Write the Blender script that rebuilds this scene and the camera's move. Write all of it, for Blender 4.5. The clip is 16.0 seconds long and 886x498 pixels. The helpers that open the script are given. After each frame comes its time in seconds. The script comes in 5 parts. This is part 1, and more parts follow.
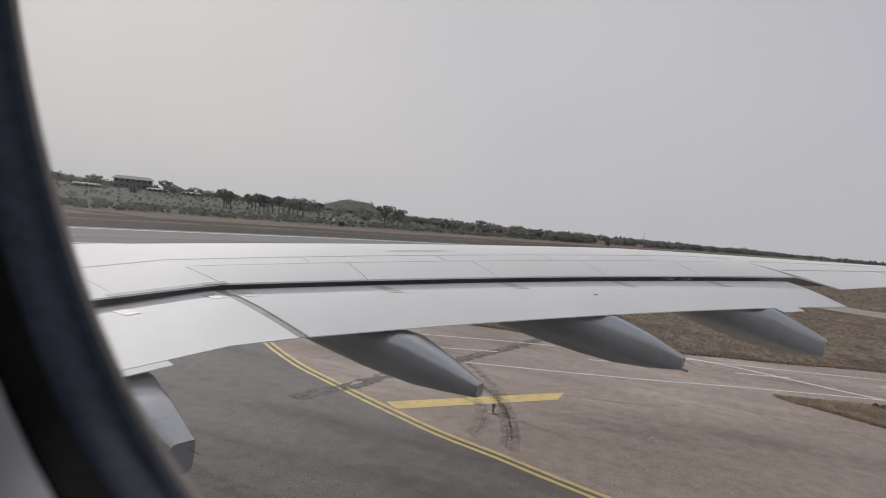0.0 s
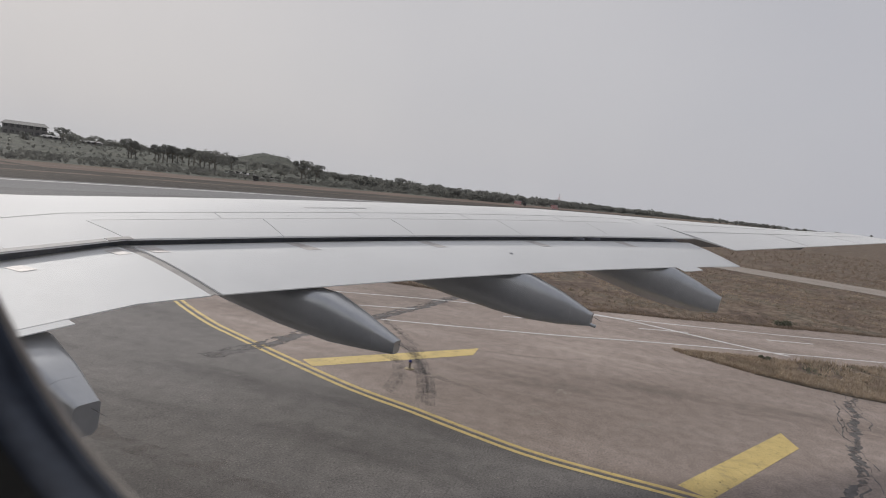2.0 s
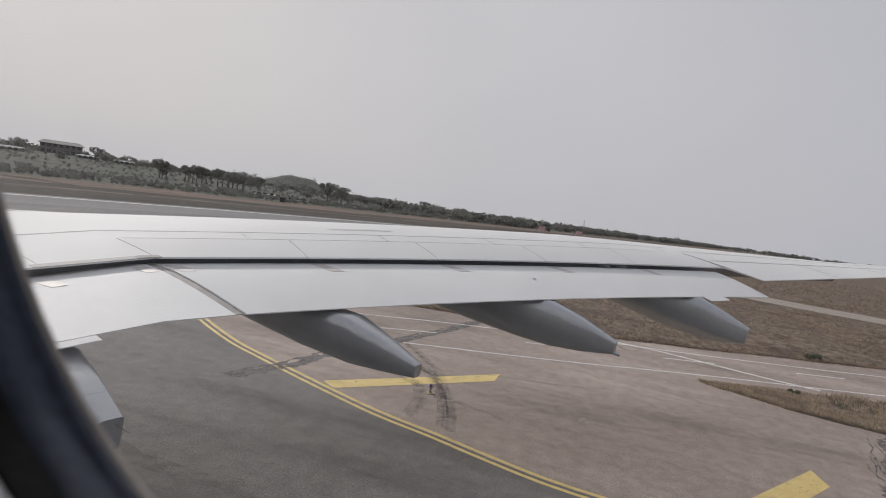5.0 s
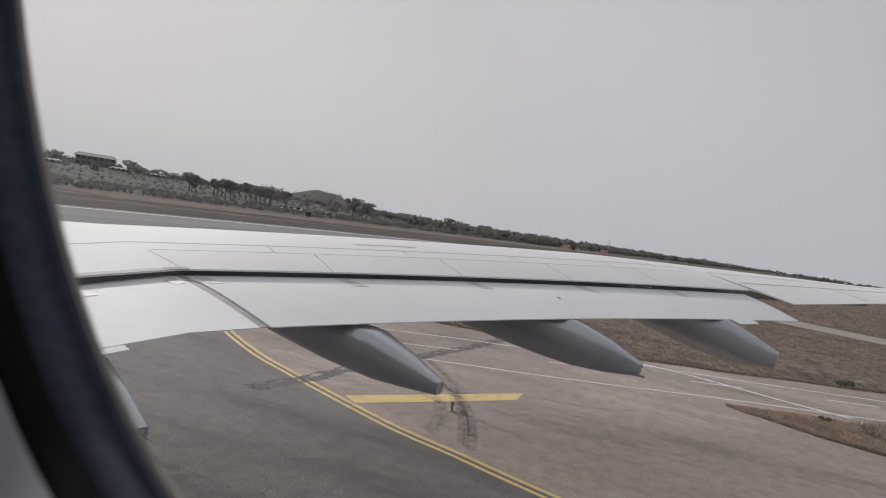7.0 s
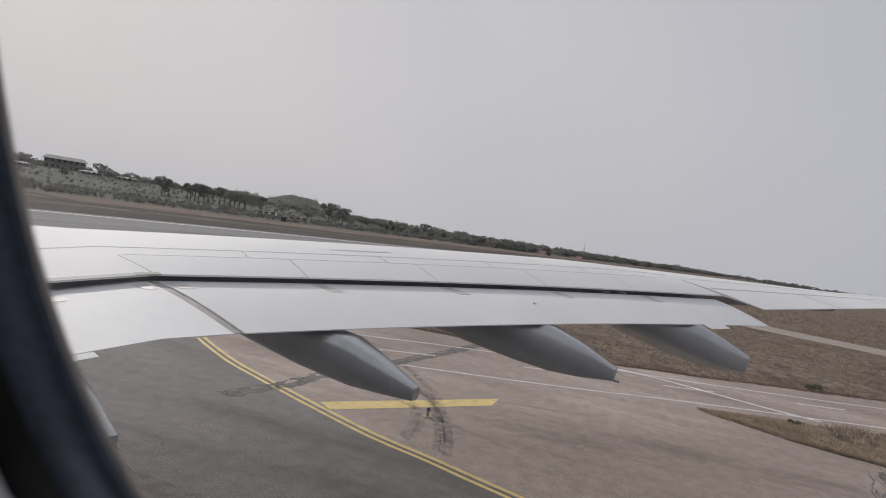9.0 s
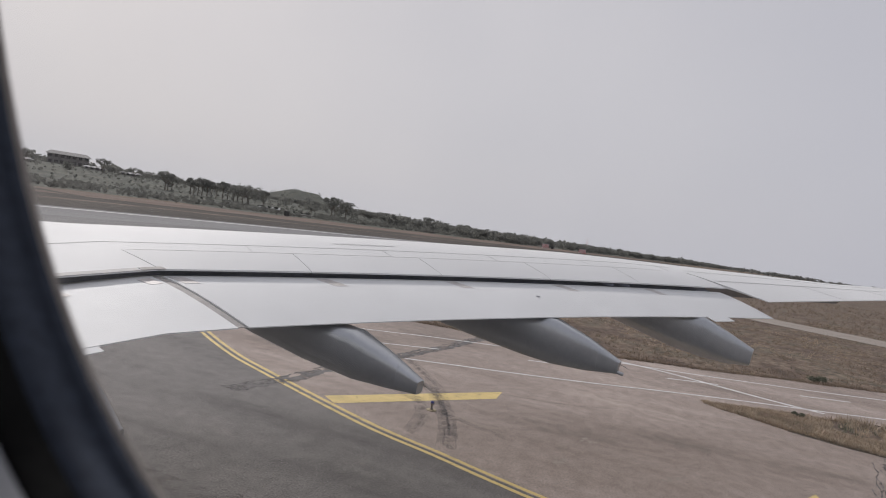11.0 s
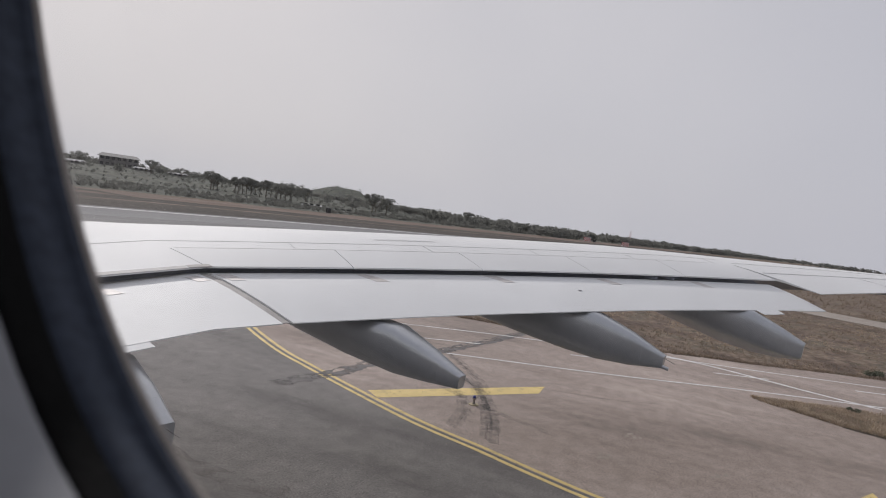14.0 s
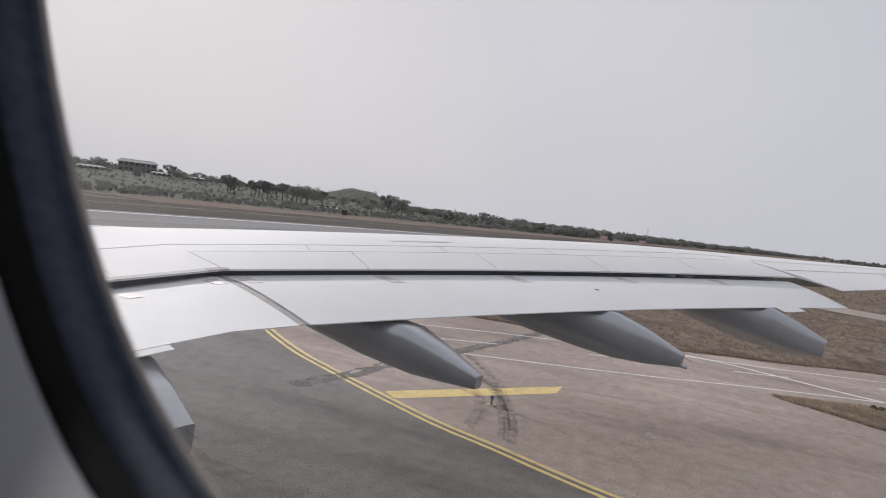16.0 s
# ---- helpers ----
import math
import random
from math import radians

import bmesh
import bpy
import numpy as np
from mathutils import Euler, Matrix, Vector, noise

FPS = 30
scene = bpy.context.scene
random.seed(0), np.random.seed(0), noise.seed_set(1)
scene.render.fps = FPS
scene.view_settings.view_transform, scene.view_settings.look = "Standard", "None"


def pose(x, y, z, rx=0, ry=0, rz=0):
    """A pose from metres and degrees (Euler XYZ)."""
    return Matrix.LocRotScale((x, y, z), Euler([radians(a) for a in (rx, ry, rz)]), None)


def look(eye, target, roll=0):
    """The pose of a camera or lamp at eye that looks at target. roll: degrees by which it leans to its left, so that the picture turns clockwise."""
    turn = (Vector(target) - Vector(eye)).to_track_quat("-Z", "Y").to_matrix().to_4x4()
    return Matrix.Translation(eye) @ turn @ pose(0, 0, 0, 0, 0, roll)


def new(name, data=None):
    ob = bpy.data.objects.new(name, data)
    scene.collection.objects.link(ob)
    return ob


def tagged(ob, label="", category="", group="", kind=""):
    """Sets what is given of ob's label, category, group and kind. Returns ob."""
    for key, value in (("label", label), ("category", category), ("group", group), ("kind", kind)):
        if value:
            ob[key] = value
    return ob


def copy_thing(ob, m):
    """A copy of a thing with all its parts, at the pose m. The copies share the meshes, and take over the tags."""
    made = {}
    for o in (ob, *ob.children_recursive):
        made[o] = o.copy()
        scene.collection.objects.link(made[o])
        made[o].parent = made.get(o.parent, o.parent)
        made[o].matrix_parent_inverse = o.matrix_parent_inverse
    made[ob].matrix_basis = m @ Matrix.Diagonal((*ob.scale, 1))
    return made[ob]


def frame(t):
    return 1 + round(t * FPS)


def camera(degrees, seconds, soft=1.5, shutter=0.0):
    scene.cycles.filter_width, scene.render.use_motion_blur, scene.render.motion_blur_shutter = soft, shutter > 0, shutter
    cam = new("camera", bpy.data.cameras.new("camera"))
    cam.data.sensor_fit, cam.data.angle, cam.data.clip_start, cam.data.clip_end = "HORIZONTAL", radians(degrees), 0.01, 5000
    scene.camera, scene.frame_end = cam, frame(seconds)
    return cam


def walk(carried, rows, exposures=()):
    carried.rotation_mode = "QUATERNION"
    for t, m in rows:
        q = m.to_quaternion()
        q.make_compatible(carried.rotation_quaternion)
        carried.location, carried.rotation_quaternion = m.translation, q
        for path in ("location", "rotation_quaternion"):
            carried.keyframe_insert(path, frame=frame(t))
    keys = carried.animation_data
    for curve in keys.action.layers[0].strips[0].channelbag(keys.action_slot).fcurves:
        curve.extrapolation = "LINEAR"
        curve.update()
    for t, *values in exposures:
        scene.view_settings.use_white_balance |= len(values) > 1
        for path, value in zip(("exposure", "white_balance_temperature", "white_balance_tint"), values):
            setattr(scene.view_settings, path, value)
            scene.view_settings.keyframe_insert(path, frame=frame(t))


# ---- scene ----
from math import atan2, cos, pi, sin, tan, hypot

# ---- camera: hand-held behind a cabin window; rows: seconds, bearing from the nose, pitch, lean, x, y, z ----
cam = camera(68.0, 16.0, 1.0)
cam.data.dof.use_dof = True
cam.data.dof.focus_distance = 25.0
cam.data.dof.aperture_fstop = 11.0
EXPOSURES = [(0.0, -0.05, 6470, 11), (1.5, -0.02, 6470, 11), (6.0, -0.02, 6460, 11.5), (7.5, -0.06, 6440, 12), (9.0, -0.03, 6430, 12), (12.5, 0.07, 6390, 13.5), (14.0, 0.04, 6370, 13), (14.5, 0.0, 6360, 13), (14.9, 0.06, 6350, 13), (15.5, 0.12, 6350, 13), (16.0, 0.18, 6350, 13)]
ROWS = [
    (0.0, 56.78, -2.67, 5.43, 0.0095, 0.0075, 5.7429),
    (0.5, 61.11, -3.16, 5.93, 0.0055, 0.0043, 5.7529),
    (1.0, 63.55, -5.01, 6.26, 0.0011, -0.0070, 5.7509),
    (1.5, 64.26, -5.57, 6.39, -0.0007, -0.0042, 5.7537),
    (2.0, 64.23, -5.58, 6.69, -0.0010, -0.0059, 5.7519),
    (2.5, 64.11, -5.45, 7.15, -0.0014, -0.0011, 5.7554),
    (3.0, 63.88, -4.92, 7.35, -0.0033, -0.0015, 5.7537),
    (3.5, 63.54, -4.13, 8.04, -0.0044, -0.0077, 5.7506),
    (4.0, 63.23, -4.15, 7.77, 0.0008, -0.0037, 5.7484),
    (4.5, 62.69, -3.92, 7.80, -0.0004, -0.0076, 5.7459),
    (5.0, 61.95, -3.75, 7.63, 0.0001, 0.0005, 5.7498),
    (7.5, 59.52, -2.53, 8.62, -0.0028, 0.0073, 5.7521),
    (8.0, 59.86, -2.22, 8.76, -0.0021, 0.0086, 5.7491),
    (8.5, 60.16, -1.95, 8.87, -0.0023, 0.0113, 5.7489),
    (9.0, 61.67, -1.82, 8.71, -0.0009, 0.0114, 5.7514),
    (11.5, 61.11, -2.80, 8.32, 0.0009, 0.0179, 5.7491),
    (12.0, 59.62, -2.58, 8.38, 0.0008, 0.0193, 5.7519),
    (12.5, 58.37, -2.35, 8.44, 0.0016, 0.0194, 5.7500),
    (13.0, 57.58, -1.63, 8.65, -0.0023, 0.0168, 5.7467),
    (13.5, 58.31, -1.90, 8.30, 0.0022, 0.0100, 5.7456),
    (14.0, 58.03, -3.34, 7.60, 0.0001, 0.0083, 5.7504),
    (14.5, 57.38, -3.13, 7.79, -0.0027, 0.0074, 5.7498),
    (15.0, 57.38, -2.80, 7.47, -0.0009, 0.0032, 5.7492),
    (15.5, 57.16, -3.07, 7.02, 0.0010, 0.0005, 5.7481),
    (16.0, 56.65, -3.46, 6.86, 0.0004, 0.0013, 5.7483),
]


def aim(bearing, pitch, lean, x, y, z):
    a, p = radians(bearing), radians(pitch)
    return look((x, y, z), (x + sin(a) * cos(p), y + cos(a) * cos(p), z + sin(p)), lean)


# where the aircraft stands on the taxiway: its cabin, wing and camera share this pose
HEADING = 9.6
PLANE = pose(-0.71, 16.1, 0.0, 0, 0, -HEADING)
walk(cam, [(r[0], PLANE @ aim(*r[1:])) for r in ROWS], EXPOSURES)

# ---- world and sun: hazy, bright overcast ----
SUN_AZ, SUN_EL = radians(HEADING + 30.0), radians(34.0)  # bearing, height
world = bpy.data.worlds.new("hazy_sky")
scene.world = world
world.use_nodes = True
wn, wl = world.node_tree.nodes, world.node_tree.links
wn.clear()
w_out, w_bg = wn.new("ShaderNodeOutputWorld"), wn.new("ShaderNodeBackground")
w_sky = wn.new("ShaderNodeTexSky")
w_sky.sky_type, w_sky.sun_disc = "NISHITA", False
w_sky.sun_elevation, w_sky.sun_rotation = SUN_EL, SUN_AZ
w_sky.air_density, w_sky.dust_density, w_sky.ozone_density = 1.0, 6.0, 1.0
w_gain = wn.new("ShaderNodeVectorMath")
w_gain.operation = "SCALE"
w_gain.inputs["Scale"].default_value = 0.10
wl.new(w_sky.outputs[0], w_gain.inputs[0])
w_co, w_noise, w_ramp = wn.new("ShaderNodeTexCoord"), wn.new("ShaderNodeTexNoise"), wn.new("ShaderNodeValToRGB")
w_noise.inputs["Scale"].default_value, w_noise.inputs["Detail"].default_value = 2.2, 6.0
w_ramp.color_ramp.elements[0].position, w_ramp.color_ramp.elements[1].position = 0.3, 0.75
w_ramp.color_ramp.elements[0].color, w_ramp.color_ramp.elements[1].color = (0.545, 0.548, 0.575, 1), (0.605, 0.60, 0.615, 1)
wl.new(w_co.outputs["Generated"], w_noise.inputs["Vector"])
wl.new(w_noise.outputs["Fac"], w_ramp.inputs["Fac"])
w_mix = wn.new("ShaderNodeMix")
w_mix.data_type = "RGBA"
w_mix.inputs[0].default_value = 0.95
wl.new(w_gain.outputs[0], w_mix.inputs[6])
# the haze is brighter and warmer on one side, greyer and bluer on the other
w_dot, w_rng, w_tint, w_mul = wn.new("ShaderNodeVectorMath"), wn.new("ShaderNodeMapRange"), wn.new("ShaderNodeMix"), wn.new("ShaderNodeVectorMath")
w_dot.operation, w_mul.operation, w_tint.data_type = "DOT_PRODUCT", "MULTIPLY", "RGBA"
w_dot.inputs[1].default_value = (sin(radians(42)), cos(radians(42)), 0.15)
wl.new(w_co.outputs["Generated"], w_dot.inputs[0])
wl.new(w_dot.outputs["Value"], w_rng.inputs["Value"])
w_rng.inputs["From Min"].default_value, w_rng.inputs["From Max"].default_value = 0.3, 1.0
wl.new(w_rng.outputs["Result"], w_tint.inputs[0])
w_tint.inputs[6].default_value, w_tint.inputs[7].default_value = (0.86, 0.872, 0.912, 1), (1.01, 1.005, 0.992, 1)
wl.new(w_ramp.outputs["Color"], w_mul.inputs[0])
wl.new(w_tint.outputs[2], w_mul.inputs[1])
wl.new(w_mul.outputs[0], w_mix.inputs[7])
wl.new(w_mix.outputs[2], w_bg.inputs["Color"])
w_bg.inputs["Strength"].default_value = 1.0
wl.new(w_bg.outputs[0], w_out.inputs[0])

sun = new("sun", bpy.data.lights.new("sun", "SUN"))
sun.data.energy, sun.data.angle, sun.data.color = 2.1, radians(5), (1.0, 0.96, 0.90)
_to = Vector((-sin(SUN_AZ) * cos(SUN_EL), -cos(SUN_AZ) * cos(SUN_EL), -sin(SUN_EL)))
sun.matrix_world = Matrix.Translation((0, 0, 60)) @ _to.to_track_quat("-Z", "Y").to_matrix().to_4x4()


# ---- materials ----
def material(name, stops, rough=0.6, metal=0.0, coarse=0.5, fine=30.0, fine_mix=0.25, bump=0.1, bump_scale=60.0, stretch=(1, 1, 1), per_piece=0.0, coat=0.0, spec=0.5, specks=0.0):
    """Two scales of variation: a coarse noise through colour stops, fine grain on top, and a bump."""
    m = bpy.data.materials.new(name)
    m.use_nodes = True
    n, l = m.node_tree.nodes, m.node_tree.links
    b = n["Principled BSDF"]
    co, mp = n.new("ShaderNodeTexCoord"), n.new("ShaderNodeMapping")
    mp.inputs["Scale"].default_value = stretch
    l.new(co.outputs["Object"], mp.inputs["Vector"])
    big, ramp = n.new("ShaderNodeTexNoise"), n.new("ShaderNodeValToRGB")
    big.inputs["Scale"].default_value, big.inputs["Detail"].default_value, big.inputs["Roughness"].default_value = coarse, 6.0, 0.6
    l.new(mp.outputs[0], big.inputs["Vector"])
    l.new(big.outputs["Fac"], ramp.inputs["Fac"])
    while len(ramp.color_ramp.elements) < len(stops):
        ramp.color_ramp.elements.new(0.5)
    for e, (p, c) in zip(ramp.color_ramp.elements, stops):
        e.position, e.color = p, (*c, 1)
    small = n.new("ShaderNodeTexNoise")
    small.inputs["Scale"].default_value, small.inputs["Detail"].default_value = fine, 4.0
    l.new(co.outputs["Object"], small.inputs["Vector"])
    val = n.new("ShaderNodeMapRange")
    val.inputs["From Min"].default_value, val.inputs["From Max"].default_value = 0.25, 0.75
    val.inputs["To Min"].default_value, val.inputs["To Max"].default_value = 1 - fine_mix, 1 + fine_mix
    l.new(small.outputs["Fac"], val.inputs["Value"])
    mid, mr2, mu2 = n.new("ShaderNodeTexNoise"), n.new("ShaderNodeMapRange"), n.new("ShaderNodeMath")
    mid.inputs["Scale"].default_value, mid.inputs["Detail"].default_value = (coarse * fine) ** 0.5, 3.0
    l.new(co.outputs["Object"], mid.inputs["Vector"])
    mr2.inputs["From Min"].default_value, mr2.inputs["From Max"].default_value = 0.3, 0.7
    mr2.inputs["To Min"].default_value, mr2.inputs["To Max"].default_value = 1 - 0.35 * fine_mix, 1 + 0.35 * fine_mix
    l.new(mid.outputs["Fac"], mr2.inputs["Value"])
    mu2.operation = "MULTIPLY"
    l.new(mr2.outputs["Result"], mu2.inputs[0])
    l.new(val.outputs["Result"], mu2.inputs[1])
    hsv = n.new("ShaderNodeHueSaturation")
    l.new(ramp.outputs["Color"], hsv.inputs["Color"])
    last = mu2.outputs[0]
    if per_piece:
        info, mr, mul = n.new("ShaderNodeObjectInfo"), n.new("ShaderNodeMapRange"), n.new("ShaderNodeMath")
        mr.inputs["To Min"].default_value, mr.inputs["To Max"].default_value = 1 - per_piece, 1 + per_piece
        mul.operation = "MULTIPLY"
        l.new(info.outputs["Random"], mr.inputs["Value"])
        l.new(mr.outputs["Result"], mul.inputs[0])
        l.new(last, mul.inputs[1])
        last = mul.outputs[0]
    if specks:
        vo, vr, vm = n.new("ShaderNodeTexVoronoi"), n.new("ShaderNodeMapRange"), n.new("ShaderNodeMath")
        vo.inputs["Scale"].default_value = specks
        l.new(co.outputs["Object"], vo.inputs["Vector"])
        l.new(vo.outputs["Distance"], vr.inputs["Value"])
        vr.inputs["From Min"].default_value, vr.inputs["From Max"].default_value = 0.06, 0.24
        vr.inputs["To Min"].default_value, vr.inputs["To Max"].default_value = 0.68, 1.02
        vm.operation = "MULTIPLY"
        l.new(vr.outputs["Result"], vm.inputs[0])
        l.new(last, vm.inputs[1])
        last = vm.outputs[0]
    l.new(last, hsv.inputs["Value"])
    l.new(hsv.outputs["Color"], b.inputs["Base Color"])
    b.inputs["Roughness"].default_value, b.inputs["Metallic"].default_value = rough, metal
    b.inputs["Coat Weight"].default_value = coat
    b.inputs["Specular IOR Level"].default_value = spec
    if bump:
        bt, bn = n.new("ShaderNodeTexNoise"), n.new("ShaderNodeBump")
        bt.inputs["Scale"].default_value, bt.inputs["Detail"].default_value = bump_scale, 5.0
        l.new(co.outputs["Object"], bt.inputs["Vector"])
        l.new(bt.outputs["Fac"], bn.inputs["Height"])
        bn.inputs["Strength"].default_value, bn.inputs["Distance"].default_value = bump, 0.02
        l.new(bn.outputs["Normal"], b.inputs["Normal"])
    return m


def grey(v, warm=0.0):
    return (v * (1 + warm), v, v * (1 - warm))


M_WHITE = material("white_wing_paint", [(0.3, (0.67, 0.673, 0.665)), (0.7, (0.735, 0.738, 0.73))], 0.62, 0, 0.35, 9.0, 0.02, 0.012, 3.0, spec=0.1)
# flap white made lighter than the wing's to offset its dimmer shading
M_FLAP = material("shade_lifted_flap_paint", [(0.3, (0.715, 0.72, 0.71)), (0.7, (0.785, 0.79, 0.78))], 0.62, 0, 0.5, 7.0, 0.03, 0.012, 3.0, spec=0.1)
M_FAIR = material("grey_fairing_paint", [(0.3, (0.41, 0.425, 0.445)), (0.7, (0.47, 0.485, 0.505))], 0.30, 0.62, 1.2, 14.0, 0.06, 0.010, 3.0, coat=0.25)
M_FAIR.node_tree.nodes["Principled BSDF"].inputs["Coat Roughness"].default_value = 0.12
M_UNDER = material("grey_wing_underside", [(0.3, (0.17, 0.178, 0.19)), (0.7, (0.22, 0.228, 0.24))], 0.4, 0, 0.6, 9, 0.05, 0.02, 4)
M_STENCIL = material("faded_grey_stencil", [(0.3, grey(0.53)), (0.7, grey(0.60))], 0.6, 0, 5, 40, 0.1, 0)
M_SEAL = material("grey_rubber_seal", [(0.3, grey(0.27, 0.05)), (0.7, grey(0.40, 0.06))], 0.7, 0, 4, 40, 0.15, 0.1)
M_STRIP = material("pale_rubbing_strip", [(0.3, (0.40, 0.385, 0.375)), (0.7, (0.49, 0.475, 0.46))], 0.7, 0, 4, 40, 0.1, 0.05)
M_TAPE = material("metal_speed_tape", [(0.35, (0.47, 0.44, 0.42)), (0.65, (0.64, 0.61, 0.59))], 0.6, 0.1, 5, 60, 0.15, 0.2, 30)
# grey with the slot's shade put into its colour
M_COVE = material("shade_darkened_grey", [(0.3, (0.16, 0.17, 0.215)), (0.7, (0.21, 0.22, 0.265))], 0.6, 0, 2, 20, 0.2, 0.05)
M_WIRE = material("dark_wire", [(0.3, grey(0.08)), (0.7, grey(0.12))], 0.5, 0.4, 5, 50, 0.1, 0)
M_JOINT = material("panel_gap", [(0.3, grey(0.27)), (0.7, grey(0.38))], 0.7, 0, 5, 50, 0.1, 0)
M_LIP = material("window_lip", [(0.3, (0.28, 0.25, 0.22)), (0.7, (0.36, 0.325, 0.29))], 0.5, 0, 8, 200, 0.08, 0.05, 400)
M_RUBBER = material("dark_window_seal", [(0.3, (0.034, 0.041, 0.058)), (0.7, (0.058, 0.069, 0.094))], 0.6, 0, 10, 250, 0.2, 0.0, 300, spec=0.08)
M_BLACK = material("black_window_gasket", [(0.3, grey(0.005)), (0.7, grey(0.009))], 0.7, 0, 10, 250, 0.2, 0.1, 300, spec=0.03)
M_PANEL = material("grey_cabin_panel", [(0.3, (0.24, 0.245, 0.26)), (0.7, (0.28, 0.285, 0.30))], 0.6, 0, 6, 300, 0.04, 0.05, 500)
M_CARPET = material("dark_carpet", [(0.3, (0.03, 0.035, 0.05)), (0.7, (0.05, 0.055, 0.07))], 0.95, 0, 8, 150, 0.3, 0.3, 200)

M_SHOULDER = material("pinkish_worn_asphalt", [(0.32, (0.184, 0.147, 0.126)), (0.44, (0.264, 0.213, 0.184)), (0.56, (0.298, 0.243, 0.212)), (0.70, (0.382, 0.317, 0.278))], 0.9, 0, 0.3, 22.0, 0.42, 0.3, 50.0, (1.2, 0.3, 1.0), specks=7.0)
M_TAXI = material("dark_taxiway_asphalt", [(0.34, (0.098, 0.090, 0.086)), (0.48, (0.150, 0.140, 0.133)), (0.60, (0.172, 0.160, 0.152)), (0.74, (0.215, 0.200, 0.188))], 0.9, 0, 0.22, 22.0, 0.42, 0.3, 50.0, (1.5, 0.28, 1.0), specks=7.0)
M_RUNWAY = material("runway_asphalt", [(0.28, (0.11, 0.11, 0.115)), (0.5, (0.15, 0.15, 0.153)), (0.72, (0.19, 0.19, 0.19))], 0.9, 0, 0.06, 2.0, 0.08, 0.2, 10.0, (0.1, 1.0, 1.0))
M_RUBBERED = material("rubber_streaked_asphalt", [(0.28, (0.06, 0.06, 0.063)), (0.5, (0.09, 0.09, 0.093)), (0.72, (0.15, 0.15, 0.153))], 0.85, 0, 0.3, 2.0, 0.1, 0.2, 10.0, (0.06, 1.5, 1.0))
M_CONCRETE = material("pale_concrete", [(0.3, (0.25, 0.215, 0.185)), (0.7, (0.32, 0.28, 0.24))], 0.9, 0, 0.3, 8, 0.1, 0.2)
M_TAR = material("tar_sealed_crack", [(0.3, (0.075, 0.070, 0.070)), (0.7, (0.15, 0.138, 0.133))], 0.85, 0, 2.0, 15, 0.25, 0.3)
M_TYRE = material("tyre_scuff", [(0.3, (0.155, 0.136, 0.128)), (0.7, (0.25, 0.22, 0.207))], 0.9, 0, 1.2, 12, 0.2, 0.3)
M_FAINT = material("faint_tyre_rubber", [(0.3, (0.125, 0.112, 0.105)), (0.7, (0.18, 0.162, 0.152))], 0.9, 0, 1.2, 12, 0.2, 0.3)
M_YELLOW = material("worn_yellow_paint", [(0.25, (0.40, 0.31, 0.15)), (0.45, (0.62, 0.475, 0.18)), (0.75, (0.71, 0.55, 0.22))], 0.75, 0, 2.2, 24.0, 0.12, 0.2, 30)
M_LINE = material("worn_white_paint", [(0.25, (0.45, 0.44, 0.43)), (0.7, (0.75, 0.75, 0.74))], 0.75, 0, 1.5, 20, 0.08, 0.2)
M_EARTH = material("dry_grassland", [(0.28, (0.082, 0.062, 0.051)), (0.42, (0.125, 0.094, 0.075)), (0.52, (0.185, 0.142, 0.108)), (0.60, (0.12, 0.103, 0.080)), (0.74, (0.25, 0.198, 0.148))], 1.0, 0, 0.28, 2.6, 0.6, 0.6, 3.0, spec=0.1)
M_BANK = material("reddish_bare_earth", [(0.3, (0.135, 0.100, 0.083)), (0.55, (0.18, 0.138, 0.116)), (0.75, (0.27, 0.205, 0.168))], 1.0, 0, 0.08, 1.0, 0.2, 0.4, 4.0, (0.2, 1, 1), spec=0.1)
M_FIELD = material("olive_brown_field", [(0.28, (0.055, 0.050, 0.044)), (0.5, (0.075, 0.067, 0.059)), (0.75, (0.105, 0.088, 0.074))], 1.0, 0, 0.05, 0.8, 0.25, 0.4, 3.0, (0.2, 1, 1), spec=0.1)
M_SOIL = material("dark_verge_soil", [(0.3, (0.06, 0.05, 0.04)), (0.7, (0.11, 0.092, 0.072))], 1.0, 0, 1.5, 20, 0.3, 0.5, 20, spec=0.1)
M_STRAW = material("dry_grass_blades", [(0.25, (0.25, 0.188, 0.155)), (0.40, (0.41, 0.33, 0.255)), (0.50, (0.55, 0.455, 0.35)), (0.58, (0.34, 0.29, 0.225)), (0.66, (0.40, 0.31, 0.26)), (0.8, (0.50, 0.405, 0.32))], 0.9, 0, 0.7, 4.0, 0.3, 0, spec=0.15)
M_BROWNG = material("brown_grass_blades", [(0.25, (0.15, 0.112, 0.094)), (0.42, (0.21, 0.158, 0.128)), (0.56, (0.33, 0.25, 0.185)), (0.66, (0.18, 0.158, 0.125)), (0.8, (0.24, 0.175, 0.142))], 0.9, 0, 0.5, 4.0, 0.3, 0, spec=0.15)
M_GREENG = material("green_weeds", [(0.3, (0.115, 0.122, 0.088)), (0.7, (0.185, 0.19, 0.14))], 0.9, 0, 0.4, 3.0, 0.3, 0, spec=0.15)
# foliage colour paled and greyed to stand for the haze of distance
M_LEAF = material("haze_paled_foliage", [(0.3, (0.108, 0.110, 0.104)), (0.55, (0.132, 0.134, 0.126)), (0.75, (0.155, 0.154, 0.145))], 0.9, 0, 0.05, 0.8, 0.3, 0, spec=0.1)
M_BARK = material("grey_brown_bark", [(0.3, (0.10, 0.085, 0.07)), (0.7, (0.17, 0.15, 0.125))], 0.95, 0, 2, 12, 0.3, 0.4)
